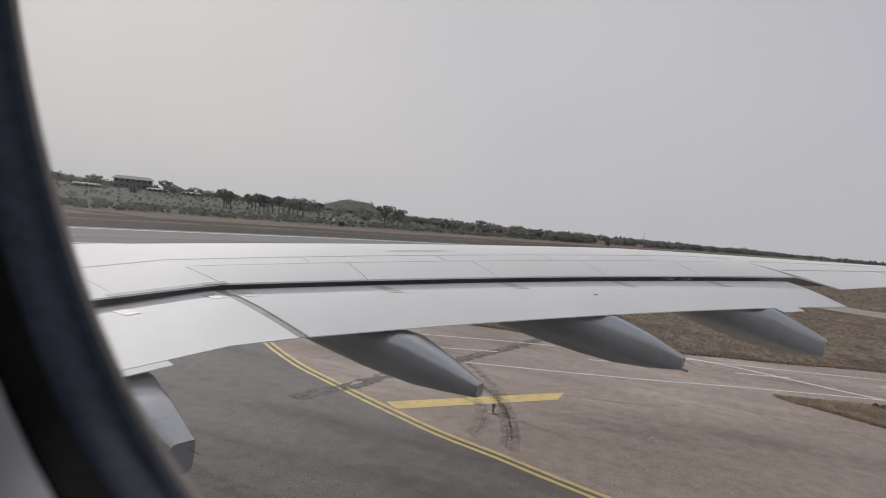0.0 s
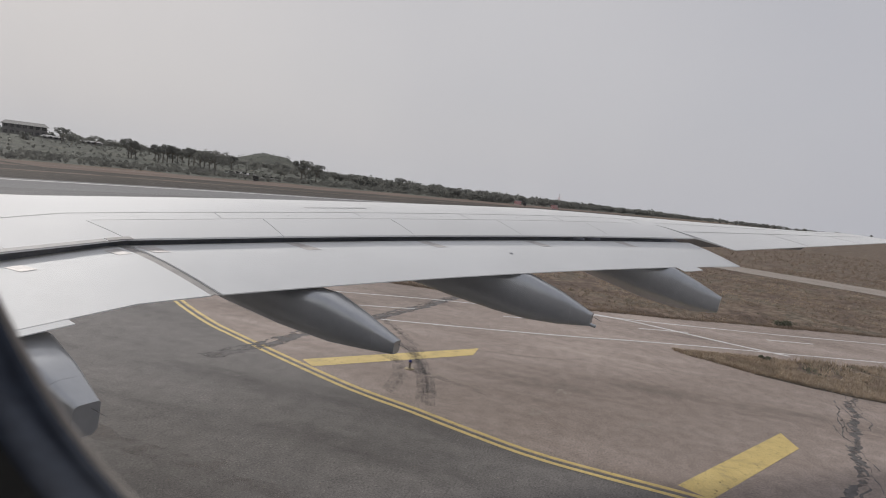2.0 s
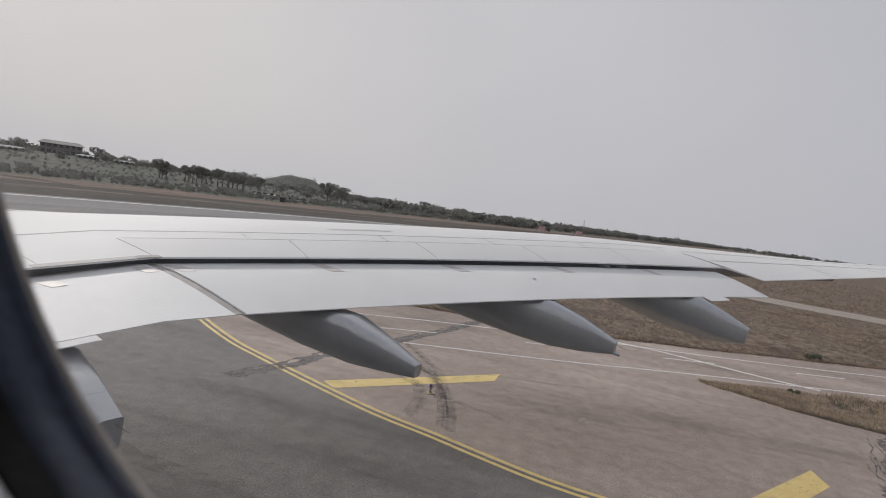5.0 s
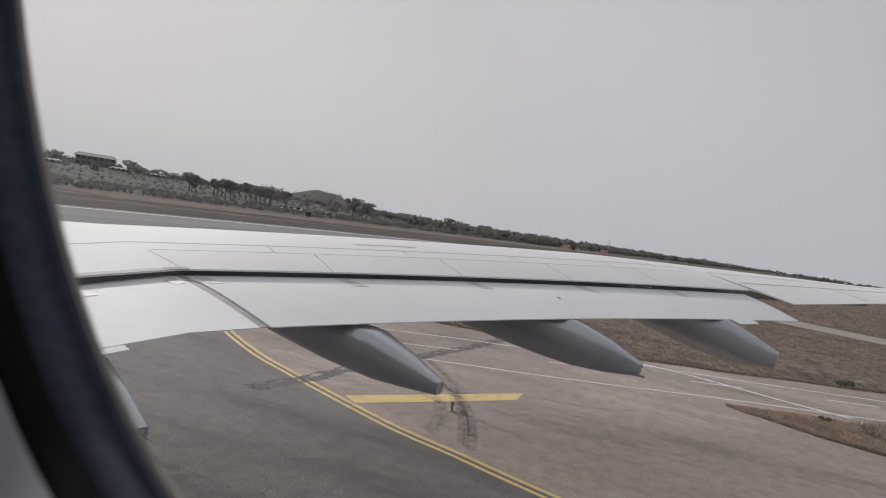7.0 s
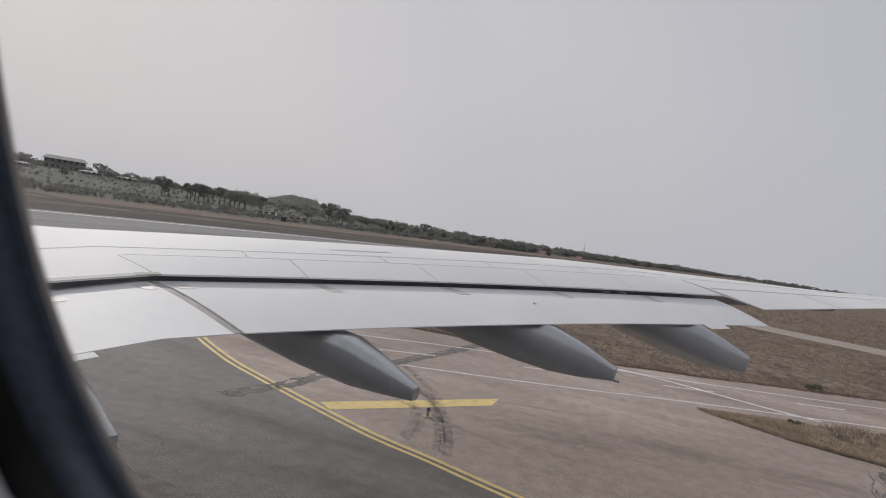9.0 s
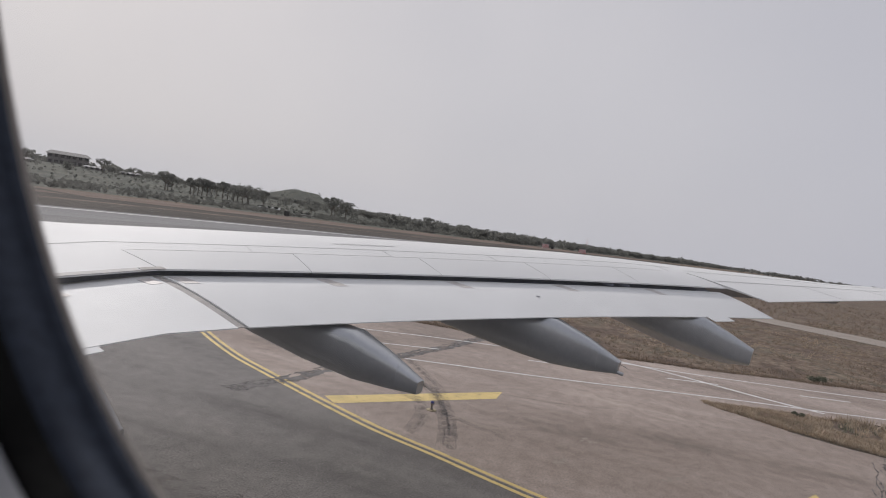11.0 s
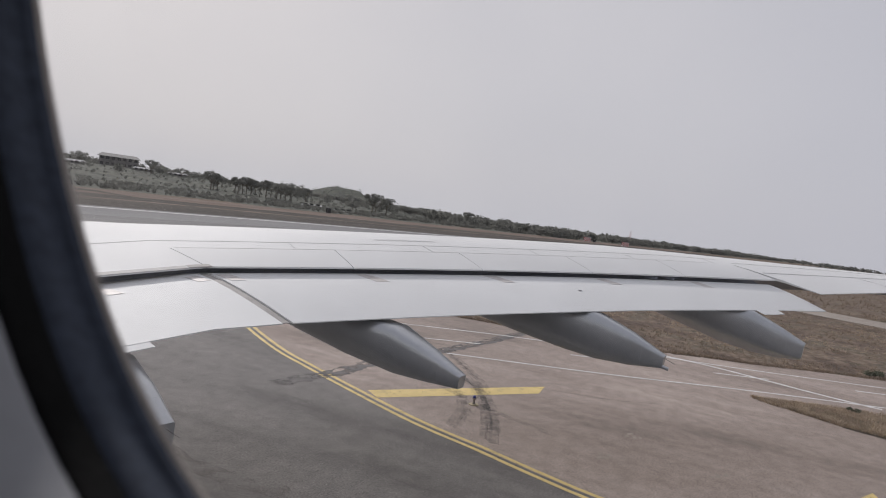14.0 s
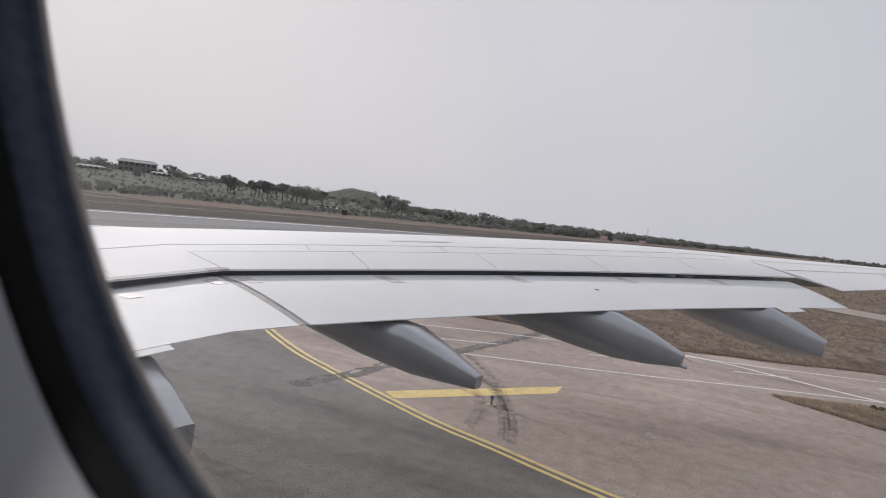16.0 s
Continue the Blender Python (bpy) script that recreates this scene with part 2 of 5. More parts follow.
M_SCRUB = material("scrubby_hillside", [(0.25, (0.080, 0.083, 0.076)), (0.45, (0.100, 0.105, 0.091)), (0.58, (0.125, 0.130, 0.108)), (0.78, (0.175, 0.160, 0.132))], 1.0, 0, 0.06, 0.5, 0.7, 0.5, 1.0, spec=0.1)
M_ROOF = material("grey_metal_roof", [(0.3, grey(0.10)), (0.7, grey(0.14))], 0.8, 0, 0.5, 4, 0.1, 0.1)
M_WALL = material("stained_render", [(0.3, (0.13, 0.125, 0.12)), (0.7, (0.2, 0.19, 0.18))], 0.9, 0, 0.4, 5, 0.15, 0.1)
M_PALE = material("pale_roof_sheet", [(0.3, grey(0.24)), (0.7, grey(0.36))], 0.8, 0, 0.5, 4, 0.1, 0.1)
M_RED = material("red_plastic", [(0.3, (0.42, 0.06, 0.04)), (0.7, (0.55, 0.09, 0.06))], 0.5, 0, 5, 40, 0.1, 0.05)
M_CHALK = material("white_plastic", [(0.3, grey(0.65)), (0.7, grey(0.78))], 0.5, 0, 5, 40, 0.08, 0.05)
M_STONE = material("grey_stone_blocks", [(0.3, (0.13, 0.125, 0.115)), (0.7, (0.24, 0.23, 0.215))], 0.95, 0, 1.5, 14, 0.25, 0.5, 12, per_piece=0.3)
M_MORTAR = material("dark_mortar", [(0.3, (0.05, 0.048, 0.044)), (0.7, (0.09, 0.086, 0.08))], 1.0, 0, 2, 20, 0.2, 0.4)
M_WATER = material("muddy_water", [(0.3, (0.10, 0.085, 0.045)), (0.7, (0.14, 0.115, 0.06))], 0.08, 0, 0.6, 3, 0.1, 0.05, 4)
M_BLUEGLASS = material("blue_lens", [(0.3, (0.05, 0.06, 0.25)), (0.7, (0.08, 0.09, 0.33))], 0.15, 0, 5, 50, 0.05, 0)
M_GLASS_DARK = material("dark_window_glass", [(0.3, grey(0.03)), (0.7, grey(0.05))], 0.15, 0, 2, 10, 0.1, 0)


def let_light_through(m, share, colour):
    """Leaves pass some of the light on to their far side."""
    n, l = m.node_tree.nodes, m.node_tree.links
    mix, tr = n.new("ShaderNodeMixShader"), n.new("ShaderNodeBsdfTranslucent")
    tr.inputs["Color"].default_value = (*colour, 1)
    mix.inputs[0].default_value = share
    l.new(n["Principled BSDF"].outputs[0], mix.inputs[1])
    l.new(tr.outputs[0], mix.inputs[2])
    l.new(mix.outputs[0], n["Material Output"].inputs["Surface"])


def wear(m, scale, low, high, stretch=(1, 1, 1)):
    """Thin paint, tar and rubber are worn through in patches to what lies below."""
    n, l = m.node_tree.nodes, m.node_tree.links
    co, mp, no, mr = (n.new(k) for k in ("ShaderNodeTexCoord", "ShaderNodeMapping", "ShaderNodeTexNoise", "ShaderNodeMapRange"))
    mix, tr = n.new("ShaderNodeMixShader"), n.new("ShaderNodeBsdfTransparent")
    mp.inputs["Scale"].default_value = stretch
    no.inputs["Scale"].default_value, no.inputs["Detail"].default_value, no.inputs["Roughness"].default_value = scale, 6.0, 0.65
    mr.inputs["From Min"].default_value, mr.inputs["From Max"].default_value = low, high
    l.new(co.outputs["Object"], mp.inputs["Vector"])
    l.new(mp.outputs[0], no.inputs["Vector"])
    l.new(no.outputs["Fac"], mr.inputs["Value"])
    l.new(mr.outputs["Result"], mix.inputs[0])
    l.new(tr.outputs[0], mix.inputs[1])
    l.new(n["Principled BSDF"].outputs[0], mix.inputs[2])
    l.new(mix.outputs[0], n["Material Output"].inputs["Surface"])


wear(M_TAR, 2.2, 0.36, 0.52)
wear(M_TYRE, 1.6, 0.44, 0.78)
wear(M_FAINT, 2.4, 0.38, 1.45)
wear(M_LINE, 5.0, 0.28, 0.42)
wear(M_YELLOW, 6.0, 0.27, 0.40)
# the leaves' see-through colour is greyed for painted haze too
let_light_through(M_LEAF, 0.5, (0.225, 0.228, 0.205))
let_light_through(M_STRAW, 0.3, (0.37, 0.285, 0.195))
let_light_through(M_BROWNG, 0.3, (0.26, 0.21, 0.15))
let_light_through(M_GREENG, 0.35, (0.16, 0.17, 0.11))


# ---- mesh helpers ----
def link(name, verts, faces, mat, parent=None, label="", smooth=False, mats=None):
    me = bpy.data.meshes.new(name)
    me.from_pydata([tuple(v) for v in verts], [], faces)
    for m in ([mat] if not isinstance(mat, (list, tuple)) else mat):
        me.materials.append(m)
    if mats is not None:
        me.polygons.foreach_set("material_index", mats)
    if smooth:
        me.polygons.foreach_set("use_smooth", [True] * len(me.polygons))
    me.update()
    ob = new(name, me)
    if parent is not None:
        ob.parent = parent
    if label:
        ob["label"] = label
    return ob


def part(name, bm, mat, parent=None, label="", smooth=False):
    bmesh.ops.recalc_face_normals(bm, faces=bm.faces)
    me = bpy.data.meshes.new(name)
    bm.to_mesh(me)
    bm.free()
    for m in ([mat] if not isinstance(mat, (list, tuple)) else mat):
        me.materials.append(m)
    if smooth:
        me.polygons.foreach_set("use_smooth", [True] * len(me.polygons))
    ob = new(name, me)
    if parent is not None:
        ob.parent = parent
    if label:
        ob["label"] = label
    return ob


def empty(name, at=(0, 0, 0)):
    ob = new(name)
    ob.empty_display_size = 0.2
    ob.location = at
    return ob


def grid_faces(nu, nv, closed_v=False):
    out = []
    for i in range(nu - 1):
        for j in range(nv if closed_v else nv - 1):
            k = (j + 1) % nv
            out.append((i * nv + j, i * nv + k, (i + 1) * nv + k, (i + 1) * nv + j))
    return out


def loft(bm, rings, cap=True, closed=True):
    """Skins a row of closed (or open) rings of equal length."""
    vs = [[bm.verts.new(p) for p in r] for r in rings]
    n = len(rings[0])
    for a, b in zip(vs, vs[1:]):
        for j in range(n if closed else n - 1):
            k = (j + 1) % n
            bm.faces.new((a[j], a[k], b[k], b[j]))
    if cap and closed:
        bm.faces.new(vs[0])
        bm.faces.new(list(reversed(vs[-1])))
    return vs


def box(bm, lo, hi, bevel=0.0):
    x0, y0, z0 = lo
    x1, y1, z1 = hi
    vs = [bm.verts.new(p) for p in ((x0, y0, z0), (x1, y0, z0), (x1, y1, z0), (x0, y1, z0), (x0, y0, z1), (x1, y0, z1), (x1, y1, z1), (x0, y1, z1))]
    fs = [bm.faces.new([vs[i] for i in q]) for q in ((0, 3, 2, 1), (4, 5, 6, 7), (0, 1, 5, 4), (1, 2, 6, 5), (2, 3, 7, 6), (3, 0, 4, 7))]
    if bevel:
        es = list({e for f_ in fs for e in f_.edges})
        bmesh.ops.bevel(bm, geom=es, offset=bevel, segments=2, affect="EDGES", profile=0.7)


def tube(bm, a, b, r0, r1, n=8):
    a, b = Vector(a), Vector(b)
    q = (b - a).to_track_quat("Z", "Y")
    rings = []
    for p, r in ((a, r0), (b, r1)):
        rings.append([p + q @ Vector((r * cos(2 * pi * i / n), r * sin(2 * pi * i / n), 0)) for i in range(n)])
    loft(bm, rings)


def lathe(bm, prof, at=(0, 0, 0), n=16):
    rings = [[(at[0] + r * cos(2 * pi * i / n), at[1] + r * sin(2 * pi * i / n), at[2] + z) for i in range(n)] for r, z in prof]
    loft(bm, rings)


# ---- cabin: the wall round the window, and the plain rest of the tube ----
WY, WZ, WA, WB, WN, WTILT = 0.0964, 5.9684, 0.1622, 0.2994, 2.0, 0.0468
WAFT = 0.235     # half-width of the aft side


def oval(x, s, n=96):
    out = []
    for i in range(n):
        t = 2 * pi * i / n
        c, d = cos(t), sin(t)
        dz = s * WB * math.copysign(abs(d) ** (2 / WN), d)
        half = WA if c > 0 else WAFT
        lean = WTILT * dz if c > 0 else WTILT * dz * (1 + c)
        out.append((x, WY + s * half * math.copysign(abs(c) ** (2 / WN), c) + lean, WZ + dz))
    return out


window = tagged(empty("window_1"), "oval cabin window with dark rubber surround", "window", kind="structure")
window.matrix_world = PLANE


def window_ring(name, prof, mat, label):
    bm = bmesh.new()
    loft(bm, [oval(x, s) for x, s in prof], cap=False)
    part(name, bm, mat, window, label, smooth=True)


window_ring("window_frame", [(0.1135, 1.30), (0.1008, 1.03), (0.0994, 1.000), (0.0986, 0.999), (0.0973, 1.001)], M_LIP, "thin pale worn lip of the window opening")
window_ring("seal", [(0.0973, 1.001), (0.0945, 0.9965), (0.0935, 0.9995), (0.0915, 0.9985), (0.0885, 0.9955), (0.084, 0.988), (0.0815, 0.992)], M_RUBBER, "dark blue-grey rubber seal")
window_ring("gasket", [(0.0815, 0.992), (0.079, 0.984), (0.0745, 0.983), (0.0715, 0.977), (0.0705, 0.979)], M_BLACK, "black inner gasket")
window_ring("reveal", [(0.0705, 0.979), (0.0685, 0.974), (0.05, 0.975), (0.02, 0.985), (-0.01, 1.02), (-0.035, 1.10), (-0.046, 1.2), (-0.05, 1.32)], M_PANEL, "light grey moulded window reveal")

m_pane = bpy.data.materials.new("clear_acrylic")
m_pane.use_nodes = True
pn, pl = m_pane.node_tree.nodes, m_pane.node_tree.links
pn.clear()
p_out, p_mix, p_tr, p_gl = (pn.new(k) for k in ("ShaderNodeOutputMaterial", "ShaderNodeMixShader", "ShaderNodeBsdfTransparent", "ShaderNodeBsdfGlossy"))
p_tr.inputs["Color"].default_value = (0.985, 0.985, 0.985, 1)
p_gl.inputs["Roughness"].default_value = 0.02
p_mix.inputs[0].default_value = 0.03
pl.new(p_tr.outputs[0], p_mix.inputs[1])
pl.new(p_gl.outputs[0], p_mix.inputs[2])
# smudges and fine scratches scatter daylight, most near forward rim; also imitates distance haze
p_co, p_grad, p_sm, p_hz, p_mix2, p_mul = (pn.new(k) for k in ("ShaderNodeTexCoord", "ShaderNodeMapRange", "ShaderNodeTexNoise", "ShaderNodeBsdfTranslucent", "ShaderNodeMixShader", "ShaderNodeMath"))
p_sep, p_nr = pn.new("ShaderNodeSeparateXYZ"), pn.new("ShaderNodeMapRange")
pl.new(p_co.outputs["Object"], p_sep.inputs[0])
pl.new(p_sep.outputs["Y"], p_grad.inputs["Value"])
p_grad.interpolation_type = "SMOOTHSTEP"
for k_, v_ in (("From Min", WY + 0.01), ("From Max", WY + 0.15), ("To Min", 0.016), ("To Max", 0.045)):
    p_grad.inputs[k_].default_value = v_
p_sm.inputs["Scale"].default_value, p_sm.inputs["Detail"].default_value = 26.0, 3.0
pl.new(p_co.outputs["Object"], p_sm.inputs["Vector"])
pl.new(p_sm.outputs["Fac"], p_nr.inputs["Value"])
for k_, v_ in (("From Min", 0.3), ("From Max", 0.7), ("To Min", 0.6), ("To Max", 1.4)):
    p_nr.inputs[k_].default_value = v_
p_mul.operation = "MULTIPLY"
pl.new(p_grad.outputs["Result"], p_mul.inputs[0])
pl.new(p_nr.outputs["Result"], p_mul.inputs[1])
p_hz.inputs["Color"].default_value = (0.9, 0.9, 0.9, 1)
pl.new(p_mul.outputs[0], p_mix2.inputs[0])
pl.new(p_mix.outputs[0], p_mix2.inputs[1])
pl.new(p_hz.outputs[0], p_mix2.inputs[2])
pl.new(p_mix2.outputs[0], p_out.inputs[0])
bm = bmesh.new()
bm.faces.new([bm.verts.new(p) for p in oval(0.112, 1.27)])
pane = part("pane", bm, m_pane, window, "clear slightly smudged acrylic pane with an added haze veil")
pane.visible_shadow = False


def wall_with_hole(name, x0, x1, ya, yb, za, zb, s0, s1, mat, label):
    """A slab across x with the oval window cut through it."""
    bm = bmesh.new()
    n = 96

    def frame_ring(x):
        out = []
        for p in oval(x, 1.0, n):
            d = Vector((p[1] - WY, p[2] - WZ))
            k = min(((yb if d.x > 0 else ya) - WY) / d.x if abs(d.x) > 1e-9 else 1e9, ((zb if d.y > 0 else za) - WZ) / d.y if abs(d.y) > 1e-9 else 1e9)
            out.append((x, WY + d.x * k, WZ + d.y * k))
        return out

    loft(bm, [frame_ring(x0), oval(x0, s0, n), oval(x1, s1, n), frame_ring(x1), frame_ring(x0)], cap=False)
    ob = tagged(part(name, bm, mat), label, "wall", kind="structure")
    ob.matrix_world = PLANE
    return ob


wall_with_hole("wall_starboard", -0.05, 0.108, -1.6, 1.8, 4.55, 6.95, 1.32, 1.26, M_PANEL, "light grey cabin sidewall panel round the window")
for nm, lo, hi, mt, lb, ct in (
    ("floor", (-3.6, -1.6, 4.45), (0.108, 1.8, 4.55), M_CARPET, "dark blue carpeted cabin floor", "floor"),
    ("ceiling", (-3.6, -1.6, 6.95), (0.108, 1.8, 7.05), M_PANEL, "plain light grey cabin ceiling", "ceiling"),
    ("wall_port", (-3.7, -1.6, 4.45), (-3.6, 1.8, 7.05), M_PANEL, "plain light grey far cabin sidewall", "wall"),
    ("wall_fore", (-3.7, 1.8, 4.45), (0.108, 1.9, 7.05), M_PANEL, "plain light grey forward partition", "wall"),
    ("wall_aft", (-3.7, -1.7, 4.45), (0.108, -1.6, 7.05), M_PANEL, "plain light grey rear partition", "wall")):
    bm = bmesh.new()
    box(bm, lo, hi)
    tagged(part(nm, bm, mt), lb, ct, kind="structure").matrix_world = PLANE

# ---- the wing ----
ROOT = Vector((0.12, 9.0, 4.0))
airliner = tagged(empty("airliner"), "white airliner wing with extended flaps and grey track fairings", "airliner")
airliner.matrix_world = PLANE @ Matrix.Translation(ROOT)


def under(ob, parent=None):
    """Parents to the wing (or a part of it) without moving."""
    ob.parent = parent or airliner
    ob.matrix_parent_inverse = Matrix.Translation(-ROOT) if ob.parent == airliner else Matrix.Identity(4)
    return ob


def arch(x):
    q = min(max((x - 7.1) / 10.9, 0.0), 1.0)
    return 0.28 * q * (1 - q)


def gap_line(x):
    """Trailing edge of the spoilers."""
    if x >= 7.1:
        return Vector((x, 9.0 - 0.6725 * (x - 7.1), 4.31 + 0.0743 * (x - 7.1) + arch(x)))
    return Vector((x, 9.0 + 0.08 * (7.1 - x), 4.31 - 0.088 * (7.1 - x)))


def flap_edge(x):
    """Trailing edge of the flaps."""
    if x >= 7.1:
        return Vector((x, 7.0 - 0.6064 * (x - 7.1), 3.77 + 0.0752 * (x - 7.1) + 1.5 * arch(x)))
    if x >= 5.72:
        return Vector((x, 6.93 + 0.05 * (x - 5.72), 3.81 - 0.029 * (x - 5.72)))
    return Vector((x, 6.93, 3.81 - 0.076 * (5.72 - x)))


def outer_edge(x):
    """Trailing edge of the outer wing and its aileron."""
    return Vector((x, 0.44 - 0.531 * (x - 18.5), 4.98 + 0.072 * (x - 18.5)))


def nose_y(x):
    return 15.3 - 0.80 * (x - 7.1) if x > 7.1 else 15.3 + 0.60 * (7.1 - x)


def crest(x):
    return max(0.30 + 0.006 * min(max(x - 7.0, 0.0), 10.0) - 0.035 * max(x - 17.0, 0.0), 0.05)


def skin(x, u):
    """Upper surface u metres ahead of the gap line."""
    g = gap_line(min(x, 18.2))
    if x > 18.2:
        g = gap_line(18.2) + Vector((x - 18.2, -0.6 * (x - 18.2), 0.054 * (x - 18.2)))
    c = nose_y(x) - g.y
    uc, h = 0.5 * c, crest(x)
    z = h * (1 - ((u - uc) / uc) ** 2) if u < uc else h - (h + 0.42) * ((u - uc) / (c - uc)) ** 2.4
    return Vector((x, g.y + u, g.z + z))


SPOIL = 1.02     # chord of the spoilers
XS_IN = [0.2, 1.5, 3.0, 4.4, 5.6, 6.6, 7.1]
XS_OUT = [7.1 + i * (18.2 - 7.1) / 16 for i in range(17)]


def wing_skin():
    xs = XS_IN[:-1] + XS_OUT + [18.203, 19.0, 20.0, 21.5, 23.0, 24.5, 26.0, 27.0, 27.5]
    rings = []
    for x in xs:
        g = skin(x, 0.0)
        c = nose_y(x) - g.y
        if x <= 18.2:
            start = SPOIL
            us = [start + (c - start) * k for k in (0, 0.12, 0.26, 0.4, 0.52, 0.64, 0.76, 0.86, 0.94, 0.985)]
        else:
            e = outer_edge(x)
            u0 = e.y - g.y
            us = [u0 + (c - u0) * k for k in (0, 0.14, 0.28, 0.42, 0.54, 0.66, 0.77, 0.87, 0.94, 0.985)]
        top = [skin(x, u) for u in us]
        if x > 18.2:
            zb, ub = skin(x, 1.3).z, 1.3
            for p, u in zip(top, us):
                if u < ub:
                    k = (u - u0) / (ub - u0)
                    p.z = e.z + (zb - e.z) * k * (1.25 - 0.25 * k)
        nose = [Vector((x, nose_y(x), top[-1].z - 0.16)), Vector((x, nose_y(x) - 0.08 * c, top[-1].z - 0.36))]
        depth = 0.12 * c if x <= 18.2 else 0.02 * c
        low = [Vector((x, g.y + c * k, top[4].z - depth * w)) for k, w in ((0.7, 1.0), (0.4, 0.95))]
        if x <= 18.2:
            low += [Vector((x, g.y + 0.62, g.z - 0.42)), Vector((x, g.y + 0.60, g.z - 0.10)), Vector((x, g.y + SPOIL, skin(x, SPOIL).z - 0.05))]
        else:
            low += [Vector((x, top[2].y, top[2].z - 0.11)), Vector((x, top[1].y, top[1].z - 0.05)), Vector((x, top[0].y, top[0].z - 0.016))]
        rings.append(top + nose + low)
    split = len(XS_IN) - 1 + len(XS_OUT)
    bm = bmesh.new()
    loft(bm, rings[:split])
    loft(bm, rings[split:])
    ob = part("wing_box", bm, M_WHITE, None, "smooth white painted upper skin", smooth=True)
    ob.data.set_sharp_from_angle(angle=radians(32))
    return under(ob)


WING_BOX = wing_skin()


def fuselage():
    """The plain tube that carries the wing, open where the cabin wall with its window sits."""
    cx, cz, r = -2.70, 5.35, 2.82
    ys = [-9.0, -5.0, -1.65, 1.85, 5.0, 9.0, 14.0, 20.0]
    n = 60
    bm = bmesh.new()
    rows = [[bm.verts.new((cx + r * cos(2 * pi * i / n), y, cz + r * sin(2 * pi * i / n))) for i in range(n)] for y in ys]
    for k in range(len(ys) - 1):
        for i in range(n):
            j = (i + 1) % n
            za, zb = rows[k][i].co.z, rows[k][j].co.z
            if ys[k] == -1.65 and rows[k][i].co.x > cx and min(za, zb) > 4.3 and max(za, zb) < 7.15:
                continue
            bm.faces.new((rows[k][i], rows[k][j], rows[k + 1][j], rows[k + 1][i]))
    bm.faces.new(rows[0])
    bm.faces.new(list(reversed(rows[-1])))
    return under(part("fuselage", bm, M_WHITE, None, "plain white fuselage skin", smooth=False))


fuselage()


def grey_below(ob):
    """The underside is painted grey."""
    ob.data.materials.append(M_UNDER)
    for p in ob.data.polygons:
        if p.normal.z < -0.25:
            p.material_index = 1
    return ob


def sheet(name, top, mat, thick, label="", smooth=True, parent=None):
    """A plate: rows of points on top, the same lowered by thick, and the edges between."""
    nu, nv = len(top), len(top[0])
    up = [p for r in top for p in r]
    dn = [p - Vector((0, 0, thick)) for p in up]
    f1 = grid_faces(nu, nv)
    n0 = len(up)
    f2 = [tuple(i + n0 for i in reversed(q)) for q in f1]
    rim = [i * nv for i in range(nu)] + [(nu - 1) * nv + j for j in range(1, nv)] + [i * nv + nv - 1 for i in range(nu - 2, -1, -1)] + [j for j in range(nv - 2, 0, -1)]
    f3 = [(a, b, b + n0, a + n0) for a, b in zip(rim, rim[1:] + rim[:1])]
    ob = link(name, up + dn, f1 + f2 + f3, mat, None, label, smooth)
    bm = bmesh.new()
    bm.from_mesh(ob.data)
    bmesh.ops.recalc_face_normals(bm, faces=bm.faces)
    bm.to_mesh(ob.data)
    bm.free()
    if smooth:
        ob.data.set_sharp_from_angle(angle=radians(30))
    return under(ob, parent)


# spoilers: joints run square to the trailing edge
LEAN = 0.33


def spoiler(xa, xb, lean_a, lean_b, chord=SPOIL, name="spoiler"):
    rows = []
    for i in range(7):
        u = chord * i / 6
        row = []
        for j in range(7):
            q = j / 6
            x = (xa + lean_a * u) * (1 - q) + (xb + lean_b * u) * q
            p = skin(x, u)
            p.z += 0.004
            row.append(p)
        rows.append(row)
    return sheet(name, rows, M_WHITE, 0.03, "white spoiler panel with thin dark joints" if name == "spoiler" else "")


JOINTS = [7.13, 9.2, 11.37, 13.55, 15.69, 18.1]
for xa, xb in zip(JOINTS, JOINTS[1:]):
    spoiler(xa + 0.006, xb - 0.006, LEAN if xa > 7.2 else 0.0, LEAN if xb < 18 else 0.0)
spoiler(5.42, 7.12, 0.0, 0.0)
spoiler(0.3, 5.41, 0.0, 0.0)

# the cove behind the flap slot, its colour darkened to stand for shade
sheet("flap_cove", [[gap_line(x) + Vector((0, dy, dz)) for x in XS_IN[:-1] + XS_OUT] for dy, dz in ((0.05, -0.32), (0.35, -0.22), (0.58, -0.10))], M_COVE, 0.01, "cove ahead of the flaps, its shade deepened in the colour")


def flap(xs, slot, name, label):
    """A flap: nose tucked under the spoilers, cambered top, thin trailing edge."""
    rings = []
    for x in xs:
        g, e = gap_line(x), flap_edge(x)
        front = Vector((x, g.y + 0.02, g.z - slot(x)))
        chord = front.y - e.y
        top = []
        for k in (0.0, 0.18, 0.4, 0.62, 0.82, 1.0):
            p = front.lerp(e, k)
            p.z += 0.05 * chord / 2.0 * 4 * k * (1 - k) * (1.15 - 0.5 * k)
            top.append(p)
        nose = [front + Vector((0, 0.28, -0.035)), front + Vector((0, 0.42, -0.12)), front + Vector((0, 0.34, -0.22))]
        low = [front.lerp(e, 0.3) - Vector((0, 0, 0.17)), e + Vector((0, 0.25, -0.015)), e + Vector((0, 0, -0.016))]
        rings.append(list(reversed(nose)) + top + list(reversed(low)))
    bm = bmesh.new()
    loft(bm, rings)
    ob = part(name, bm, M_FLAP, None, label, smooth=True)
    ob.data.set_sharp_from_angle(angle=radians(35))
    return under(ob)


